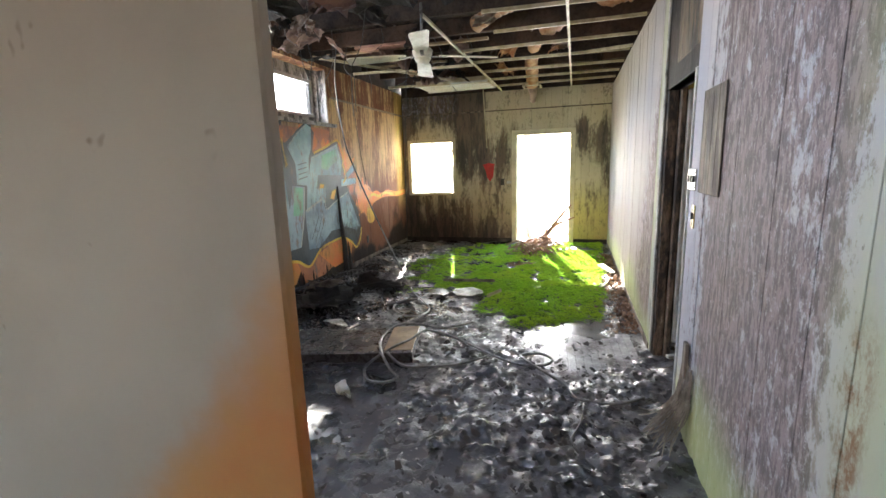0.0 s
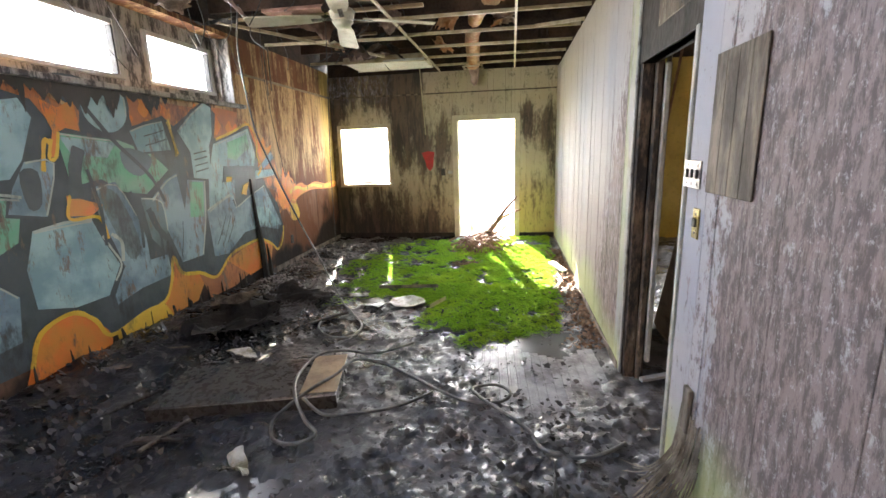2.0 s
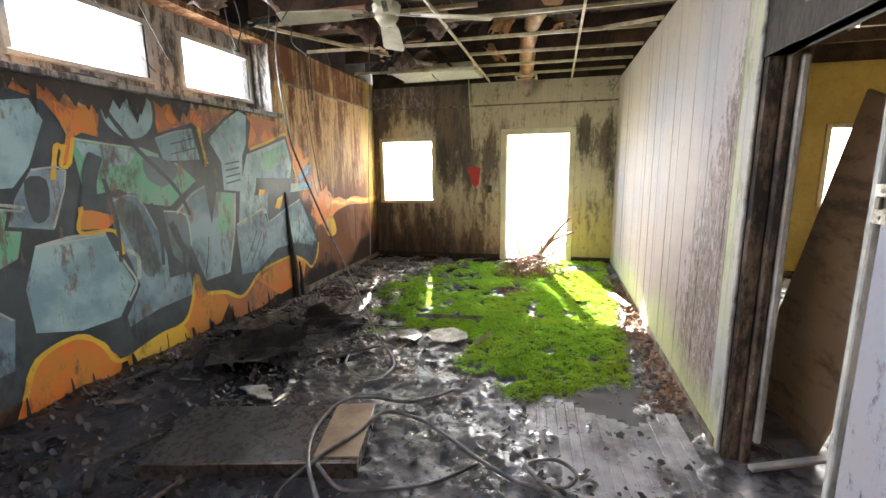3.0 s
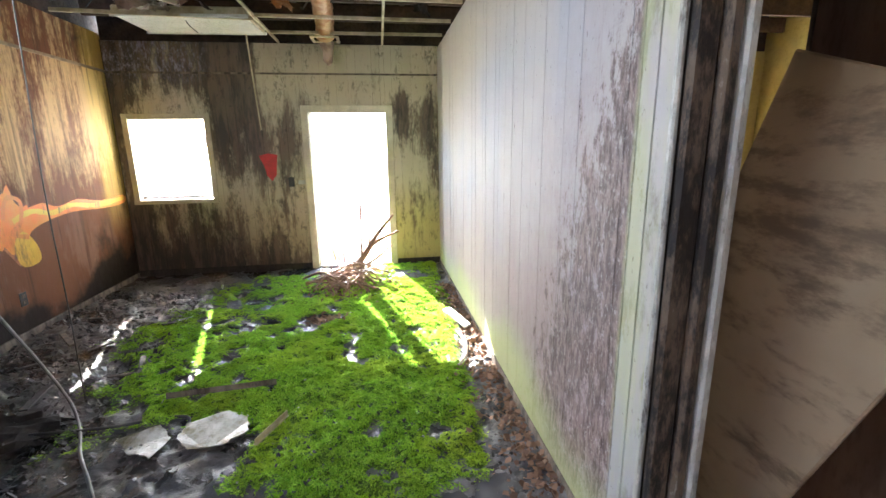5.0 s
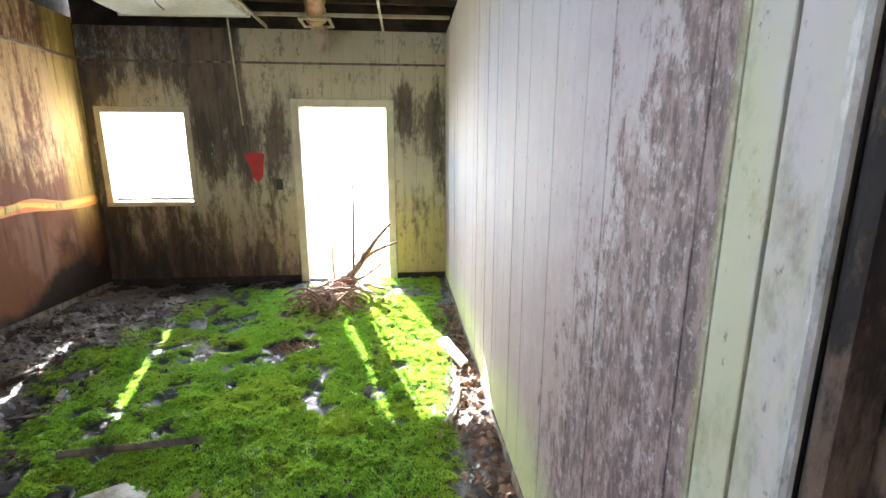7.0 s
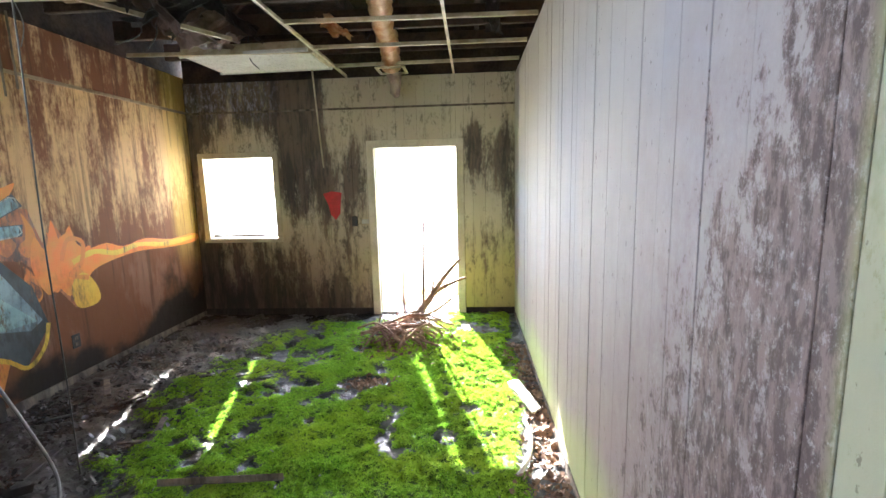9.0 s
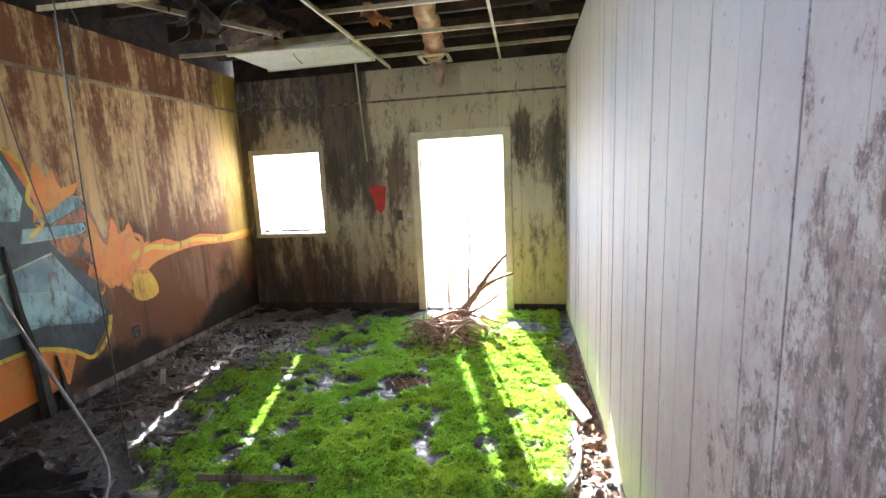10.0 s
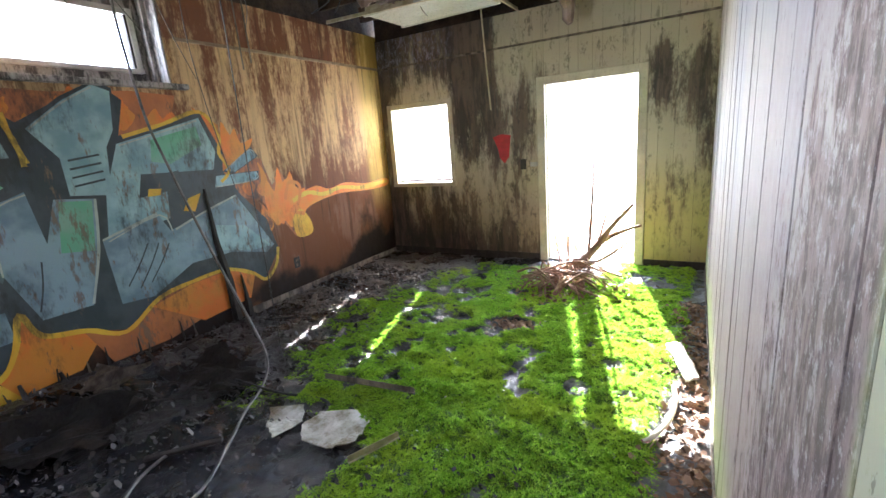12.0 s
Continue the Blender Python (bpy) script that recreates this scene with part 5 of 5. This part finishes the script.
sprayed("sprayed_blot", [(6.68, 0.82), (6.80, 0.92), (6.92, 0.80), (6.95, 0.64), (6.82, 0.60), (6.70, 0.64)], S_YELLOW, 2, 3)
sprayed("sprayed_flame", [(5.78, 1.98), (5.98, 1.84), (6.0, 1.62), (6.12, 1.66), (6.12, 1.5), (6.3, 1.58), (6.1, 1.38), (5.95, 1.32)], S_ORANGE, 1)
sprayed("sprayed_flame", [(6.36, 1.05), (6.42, 1.28), (6.50, 1.16), (6.58, 1.40), (6.64, 1.2), (6.74, 1.34), (6.80, 1.12), (6.92, 1.14), (6.86, 0.92), (6.74, 0.96), (6.66, 0.74), (6.56, 0.84), (6.46, 0.80)], S_BRIGHT, 1.8, 3)
sprayed("sprayed_flame", [(6.0, 1.62), (6.03, 1.86), (6.10, 1.74), (6.16, 1.80), (6.20, 1.66), (6.34, 1.70), (6.24, 1.56), (6.10, 1.50)], S_BRIGHT, 2.4, 3)
line([(6.62, 1.05), (6.70, 1.22), (6.84, 1.18), (6.80, 1.0), (6.68, 0.92), (6.86, 0.86)], 0.04, S_ORANGE, 3)
rnd = random.Random(77)
for k in range(26):
    y, z = rnd.uniform(5.85, 6.75), rnd.uniform(0.75, 1.75)
    if z > 1.9 - (y - 5.85) * 0.75:
        continue
    w, t, s = rnd.uniform(0.03, 0.08), rnd.uniform(0.10, 0.26), rnd.uniform(-0.06, 0.10)
    sprayed("sprayed_flame", [(y - w, z), (y - w * 0.6, z + t * 0.5), (y + s, z + t), (y + w * 0.7, z + t * 0.45), (y + w, z), (y, z - w)], (S_ORANGE, S_RUST, S_ORANGE)[k % 3], 1.5, 3)
for k in range(22):
    y, z = rnd.uniform(2.6, 5.6), rnd.uniform(1.80, 1.98)
    w, t, s = rnd.uniform(0.04, 0.09), rnd.uniform(0.06, 0.13), rnd.uniform(-0.05, 0.05)
    sprayed("sprayed_flame", [(y - w, z), (y - w * 0.6, z + t * 0.5), (y + s, z + t), (y + w * 0.7, z + t * 0.45), (y + w, z), (y, z - w)], S_ORANGE, 1.0, 3)
line([(6.72, 1.02), (6.95, 1.08), (7.2, 1.03), (7.5, 1.07), (7.9, 1.02), (8.45, 1.04)], 0.05, S_YELLOW, 2.2)
# black ground of the lettering
sprayed("sprayed_shadow", [(2.3, 1.75), (2.8, 1.85), (3.1, 2.03), (3.3, 1.98), (3.42, 1.80), (3.62, 1.84), (3.68, 2.10), (4.06, 2.12), (4.1, 1.84), (4.46, 1.95), (4.58, 1.86), (5.08, 2.15), (5.24, 2.02), (5.16, 1.76), (5.84, 1.94), (5.99, 1.58), (5.96, 1.42), (6.10, 1.18), (6.34, 0.9), (6.43, 0.56), (6.21, 0.30), (5.8, 0.48), (5.38, 0.47), (5.16, 0.43), (4.92, 0.28), (4.66, 0.38), (4.38, 0.45), (4.12, 0.25), (3.86, 0.22), (3.52, 0.17), (3.2, 0.2), (2.3, 0.2)], S_DARK, 2)
sprayed("sprayed_shadow", [(3.35, 2.08), (3.5, 2.13), (3.72, 2.13), (3.70, 1.95), (3.55, 1.98)], S_DARK, 2)
# yellow and orange border along the bottom
sprayed("sprayed_border", [(2.9, 0.18), (2.98, 0.36), (3.14, 0.47), (3.30, 0.46), (3.42, 0.34), (3.53, 0.19), (3.45, 0.06), (2.9, 0.04)], S_ORANGE, 4, 3)
sprayed("sprayed_border", [(3.58, 0.17), (3.86, 0.24), (4.10, 0.26), (4.22, 0.10), (4.15, 0.03), (3.6, 0.05)], S_YELLOW, 4)
sprayed("sprayed_border", [(4.12, 0.24), (4.24, 0.40), (4.31, 0.64), (4.38, 0.46), (4.62, 0.39), (4.70, 0.30), (4.55, 0.12), (4.2, 0.10)], S_ORANGE, 4)
sprayed("sprayed_border", [(4.62, 0.38), (4.88, 0.28), (5.16, 0.45), (5.5, 0.50), (5.72, 0.50), (5.7, 0.20), (5.2, 0.08), (4.75, 0.08)], S_RUST, 4)
sprayed("sprayed_border", [(5.1, 0.40), (5.45, 0.48), (5.85, 0.50), (6.1, 0.40), (6.0, 0.16), (5.5, 0.12)], S_ORANGE, 5)
line([(2.92, 0.2), (3.02, 0.41), (3.26, 0.47), (3.42, 0.35), (3.53, 0.18), (3.86, 0.24), (4.12, 0.26), (4.24, 0.42), (4.31, 0.64), (4.39, 0.46), (4.64, 0.39), (4.88, 0.28), (5.16, 0.45), (5.45, 0.50), (5.8, 0.51), (6.06, 0.40), (6.21, 0.29), (6.36, 0.40), (6.42, 0.58)], 0.035, S_YELLOW, 7)
# blue-green letters
letter([(4.62, 1.82), (4.85, 2.0), (5.06, 2.12), (5.17, 2.08), (5.13, 1.8), (5.06, 1.68), (5.02, 1.33), (4.76, 1.36), (4.76, 1.62)], S_TEAL, 4)
for dz in (0.0, 0.06, 0.12, 0.18):
    line([(4.80, 1.42 + dz), (5.0, 1.45 + dz)], 0.015, S_DARK, 7, False, 1)
letter([(5.13, 1.70), (5.5, 1.80), (5.82, 1.89), (5.92, 1.60), (5.87, 1.44), (5.25, 1.46), (5.20, 1.28), (5.42, 1.30), (5.40, 1.08), (4.92, 1.0), (4.98, 1.34)], S_TEAL, 4)
sprayed("sprayed_letter", [(5.35, 1.55), (5.38, 1.72), (5.78, 1.82), (5.80, 1.66), (5.5, 1.52)], S_GREEN, 6)
letter([(4.88, 1.0), (5.30, 1.14), (5.38, 0.98), (5.62, 1.05), (6.05, 1.17), (6.20, 0.92), (6.38, 0.62), (6.28, 0.56), (5.9, 0.66), (5.5, 0.66), (5.14, 0.48), (4.90, 0.50)], S_BLUE, 4)
sprayed("sprayed_letter", [(5.75, 0.95), (6.08, 0.88), (6.34, 0.62), (6.1, 0.62), (5.8, 0.70)], S_TEAL, 6)
letter([(5.85, 1.28), (6.30, 1.30), (6.32, 1.38), (5.88, 1.38)], S_TEAL, 6)
letter([(5.98, 1.42), (6.28, 1.60), (6.34, 1.52), (6.08, 1.40)], S_TEAL, 6)
sprayed("sprayed_shadow", [(5.22, 1.28), (5.26, 1.44), (5.55, 1.46), (5.52, 1.30), (5.40, 1.32)], S_DARK, 7)
sprayed("sprayed_blot", [(5.26, 1.28), (5.28, 1.34), (5.38, 1.33), (5.36, 1.28)], S_YELLOW, 8)
sprayed("sprayed_blot", [(5.52, 1.12), (5.58, 1.22), (5.70, 1.25), (5.62, 1.10)], S_YELLOW, 8)
letter([(4.16, 1.20), (4.36, 1.36), (4.52, 1.42), (4.56, 1.06), (4.66, 1.35), (4.90, 1.32), (4.84, 0.9), (4.72, 0.56), (4.42, 0.56), (4.30, 0.9)], S_BLUE, 4)
sprayed("sprayed_letter", [(4.68, 1.33), (4.88, 1.31), (4.82, 0.95), (4.62, 0.98)], S_GREEN, 6)
line([(4.90, 1.32), (4.84, 0.95), (4.72, 0.57)], 0.018, S_PALE, 8)
line([(4.88, 1.01), (5.30, 1.14)], 0.018, S_PALE, 8)
line([(5.42, 0.98), (5.7, 1.08), (6.04, 1.18)], 0.018, S_PALE, 8)
letter([(2.6, 1.72), (2.84, 1.82), (3.08, 1.95), (3.22, 1.98), (3.28, 1.86), (3.16, 1.58), (3.06, 1.46), (2.6, 1.44)], S_TEAL, 4)
letter([(2.5, 1.38), (2.76, 1.38), (3.10, 1.33), (3.02, 1.05), (2.8, 0.95), (2.5, 0.95)], S_GREEN, 4)
letter([(3.17, 1.57), (3.37, 1.56), (3.24, 1.19), (3.0, 1.24), (3.06, 1.40)], S_BLUE, 5)
letter([(3.42, 1.77), (3.70, 1.74), (3.94, 1.72), (4.24, 1.62), (4.43, 1.46), (4.13, 1.26), (3.90, 1.30), (3.71, 1.42), (3.46, 1.38)], S_GREEN, 4)
sprayed("sprayed_letter", [(3.44, 1.74), (3.9, 1.70), (3.8, 1.58), (3.5, 1.62)], S_TEAL, 6)
letter([(4.06, 1.80), (4.24, 1.86), (4.44, 1.90), (4.50, 1.64), (4.12, 1.62)], S_TEAL, 5)
letter([(3.70, 2.10), (4.03, 2.12), (4.06, 1.92), (3.95, 1.80), (3.80, 1.79), (3.67, 1.90)], S_TEAL, 4, 3)
letter([(3.61, 1.36), (3.83, 1.39), (3.98, 1.10), (4.04, 0.88), (4.04, 0.68), (4.25, 0.68), (4.26, 0.48), (3.9, 0.46), (3.64, 0.40), (3.63, 0.48), (3.77, 0.69), (3.72, 0.88), (3.63, 1.13)], S_BLUE, 4)
sprayed("sprayed_shade", [(3.66, 1.30), (3.80, 1.32), (3.92, 1.06), (3.96, 0.80), (3.84, 0.74), (3.74, 1.0)], S_SLATE, 6, 3)
letter([(4.05, 1.24), (4.28, 1.18), (4.30, 0.90), (4.22, 0.72), (4.10, 0.86)], S_SLATE, 4)
letter([(3.12, 1.11), (3.36, 1.12), (3.56, 1.12), (3.62, 0.95), (3.73, 0.72), (3.58, 0.50), (3.3, 0.50), (3.04, 0.58), (3.03, 0.86)], S_TEAL, 5)
letter([(2.4, 0.9), (2.75, 0.88), (2.95, 0.7), (2.9, 0.4), (2.4, 0.35)], S_BLUE, 4)
sprayed("sprayed_blot", [(3.40, 1.32), (3.52, 1.28), (3.68, 1.22), (3.57, 1.15), (3.39, 1.17)], S_ORANGE, 7)
line([(3.12, 1.10), (3.34, 1.13), (3.56, 1.12)], 0.02, S_PALE, 8)
line([(3.62, 0.98), (3.68, 0.86), (3.74, 0.72), (3.66, 0.60)], 0.02, S_PALE, 8)
line([(2.6, 1.39), (2.9, 1.38), (3.1, 1.34)], 0.02, S_PALE, 8)
line([(3.40, 1.60), (3.34, 1.72), (3.30, 1.60), (3.28, 1.5)], 0.03, S_YELLOW, 8)
line([(4.52, 1.92), (4.54, 1.75), (4.58, 1.6)], 0.03, S_YELLOW, 8)
line([(5.18, 1.75), (5.5, 1.84), (5.84, 1.94), (5.98, 1.74), (5.95, 1.58), (6.02, 1.42), (5.92, 1.32)], 0.03, S_YELLOW, 8)
# soot, shading and overspray across the lettering
sprayed("sprayed_soot", [(3.46, 2.17), (3.71, 2.17), (3.74, 2.04), (3.66, 1.98), (3.55, 2.02), (3.48, 2.06)], S_DARK, 8, 3)
sprayed("sprayed_shade", [(3.12, 1.50), (3.24, 1.50), (3.22, 1.28), (3.13, 1.26)], S_DARK, 8, 3)
sprayed("sprayed_shade", [(3.95, 1.66), (4.22, 1.60), (4.22, 1.50), (4.08, 1.42), (3.94, 1.50)], S_SLATE, 8, 3)
sprayed("sprayed_flame", [(3.35, 1.99), (3.47, 1.94), (3.60, 2.01), (3.61, 1.78), (3.50, 1.80), (3.44, 1.77), (3.39, 1.6), (3.34, 1.59), (3.40, 1.78), (3.36, 1.9)], S_ORANGE, 8)
line([(3.44, 1.77), (3.39, 1.60), (3.34, 1.59), (3.38, 1.72)], 0.025, S_YELLOW, 8.5)
line([(3.43, 1.32), (3.39, 1.15), (3.62, 1.13), (3.67, 0.95)], 0.025, S_YELLOW, 8.5)
line([(4.50, 1.90), (4.55, 1.72), (4.56, 1.58)], 0.03, S_YELLOW, 8.5)
line([(3.57, 1.66), (3.51, 1.52), (3.49, 1.40), (3.48, 1.29)], 0.10, S_DARK, 8.7)
line([(3.66, 2.0), (3.88, 1.72), (4.19, 1.42), (4.32, 1.17)], 0.035, S_DARK, 8.7)
line([(4.11, 1.13), (4.18, 0.95), (4.27, 0.83)], 0.06, S_DARK, 8.7)
line([(3.70, 0.98), (3.78, 0.90), (3.76, 0.74)], 0.03, S_PALE, 8.7)
for ya, za, yb, zb in ((4.42, 0.62, 4.50, 0.95), (4.97, 0.62, 5.18, 0.92), (5.05, 0.58, 5.26, 0.90), (5.14, 0.60, 5.34, 0.88), (4.20, 1.76, 4.44, 1.82), (4.20, 1.68, 4.46, 1.74)):
    line([(ya, za), ((ya + yb) / 2 + 0.01, (za + zb) / 2), (yb, zb)], 0.010, S_DARK, 8.7)
rnd = random.Random(91)
for k in range(30):
    y = 2.4 + k * 0.072 + rnd.uniform(-0.03, 0.03)
    w, l = rnd.uniform(0.02, 0.075), rnd.uniform(0.04, 0.24) * (1.0 if y < 4.5 else 0.35)
    sprayed("soot_run", [(y - w, 2.125), (y - w * 0.9, 2.11 - l * 0.35), (y - w * 0.3, 2.11 - l * 0.8), (y, 2.11 - l), (y + w * 0.4, 2.11 - l * 0.7), (y + w, 2.11 - l * 0.3), (y + w, 2.125)], S_SOOT, 9.2, 3)
for y, z, l in ((3.6, 1.5, 0.6), (3.95, 1.3, 0.5), (4.15, 1.1, 0.45), (2.9, 1.9, 0.7), (2.7, 1.3, 0.5)):
    line([(y, z), (y + 0.05, z - l * 0.5), (y + 0.04, z - l)], 0.03, S_DARK, 9)

# ---- stuff on the floor ----
def scatter(name, count, seed, place, size, material, label, category, lift=0.006, curl=0.5):
    """Many loose thin flakes, each an irregular solid shard."""
    r = np.random.RandomState(seed)
    vs, fs = [], []
    for _ in range(count):
        x, y = place(r)
        if not (XL + 0.02 < x < XR - 0.03):
            continue
        z = float(mud_at(np.array(x), np.array(y))) + lift
        s = size * r.uniform(0.4, 1.6)
        n = 5
        a0 = r.uniform(0, 6.28)
        tx, ty = r.normal(0, curl, 2)
        base = len(vs)
        pts = [(math.cos(a0 + k * 6.28 / n) * s * r.uniform(0.45, 1.0), math.sin(a0 + k * 6.28 / n) * s * r.uniform(0.3, 0.8)) for k in range(n)]
        for d in (0.0, 0.12):
            for px, py in pts:
                vs.append((x + px, y + py, z + px * tx + py * ty + d * s * 0.6 + s * 0.15))
        fs.append(tuple(range(base, base + n))[::-1])
        fs.append(tuple(range(base + n, base + 2 * n)))
        for k in range(n):
            j = (k + 1) % n
            fs.append((base + k, base + j, base + n + j, base + n + k))
    me = bpy.data.meshes.new(name)
    me.from_pydata(vs, [], fs)
    me.materials.append(material)
    return tagged(new(name, me), label, category, "", "stuff")


scatter("mud_debris", 5500, 1, lambda r: (r.uniform(-2.6, 0.55), r.uniform(1.0, 5.0)), 0.012, M_CHIP, "small black debris in the mud", "debris")
scatter("mud_clods", 1100, 2, lambda r: (r.normal(-0.1, 0.6), r.normal(2.4, 0.7)), 0.024, M_CHIP, "wet black clods of rotten board", "debris", curl=0.5)
scatter("heap_debris", 3600, 3, lambda r: (r.uniform(-3.38, -2.0), r.uniform(1.2, 7.8)), 0.020, M_CHIP, "charred debris heaped by the wall", "debris", curl=0.7)
scatter("pale_debris", 600, 4, lambda r: (r.uniform(-3.3, 0.5), r.uniform(1.5, 8.0)), 0.009, M_PALECHIP, "pale flakes scattered on the floor", "debris")
scatter("pale_debris_heap", 90, 5, lambda r: (r.uniform(-3.3, -2.2), r.uniform(2.2, 4.6)), 0.012, M_PALECHIP, "pale flakes on the debris heap", "debris", curl=0.8)
scatter("leaf_litter", 1500, 6, lambda r: (0.54 - abs(r.normal(0, 0.11)), r.uniform(4.0, 7.4)), 0.020, M_LEAF, "dead leaves and bark along the wall foot", "leaf litter", curl=0.6)
scatter("leaf_litter_heap", 700, 7, lambda r: (r.normal(-0.65, 0.28), r.normal(7.5, 0.22)), 0.022, M_LEAF, "dead leaves under the branches", "leaf litter", curl=0.7)
scatter("leaf_litter_clump", 160, 8, lambda r: (r.normal(-0.85, 0.09), r.normal(6.55, 0.05)), 0.022, M_LEAF, "clump of brown litter on the moss", "leaf litter", curl=0.7)
scatter("floor_debris", 1600, 9, lambda r: (r.uniform(-3.3, -1.4), r.uniform(5.2, 8.4)), 0.013, M_CHIP, "dark flakes on the bare floor", "debris")

# moss: many short blades
r = np.random.RandomState(11)
N = 850000
px, py = r.uniform(-2.7, 0.54, N), r.uniform(3.7, 8.45, N)
mm = moss_at(px, py)
keep = r.uniform(0, 1, N) < np.clip((mm - 0.05) * 3.0, 0, 1)
px, py, mm = px[keep], py[keep], mm[keep]
n = len(px)
tuft = 0.5 * fractal(px, py, 13.0, 21, 2) + 0.5 * fractal(px, py, 34.0, 23, 2)
pz = mud_at(px, py) + np.clip(tuft - 0.22, 0, 0.5) * 0.075 - 0.006
hh = (0.004 + 0.007 * r.uniform(0, 1, n) ** 2) * np.clip(0.5 + mm, 0.4, 1.3)
aa = r.uniform(0, 2 * np.pi, n)
ww = r.uniform(0.003, 0.006, n)
lx, ly = r.normal(0, 0.007, n), r.normal(0, 0.007, n)
v = np.empty((n, 3, 3))
v[:, 0] = np.stack([px - np.cos(aa) * ww, py - np.sin(aa) * ww, pz], -1)
v[:, 1] = np.stack([px + np.cos(aa) * ww, py + np.sin(aa) * ww, pz], -1)
v[:, 2] = np.stack([px + lx, py + ly, pz + hh], -1)
me = bpy.data.meshes.new("moss")
me.from_pydata(v.reshape(-1, 3).tolist(), [], np.arange(n * 3).reshape(-1, 3).tolist())
me.materials.append(M_MOSS)
tagged(new("moss", me), "bright green moss carpet growing on the mud", "moss", "", "stuff")

# ---- boards of the walls ----
W_RIGHT = (0.10, 0.105, 0.155, 0.205, 0.145)
planks(wall_right, M_RIGHT, F_RIGHT, 0.0, GAP[0], -0.02, 2.84, [(YB - 3.81, YB - 3.72, 9.0, 9.1)], W_RIGHT, 0.012, 4)
planks(wall_right, M_RIGHT, F_RIGHT, GAP[1] + 0.03, YB + 2.2, -0.02, 2.9, [], (0.19, 0.2, 0.21, 0.10), 0.018, 6)
planks(wall_back, M_BACK, F_BACK, 0.012, XR - XL - 0.012, -0.02, 2.86, [(DOOR[0], DOOR[1], -1, DOOR[3]), WIN], (0.10, 0.15, 0.2, 0.2), 0.011, 7)
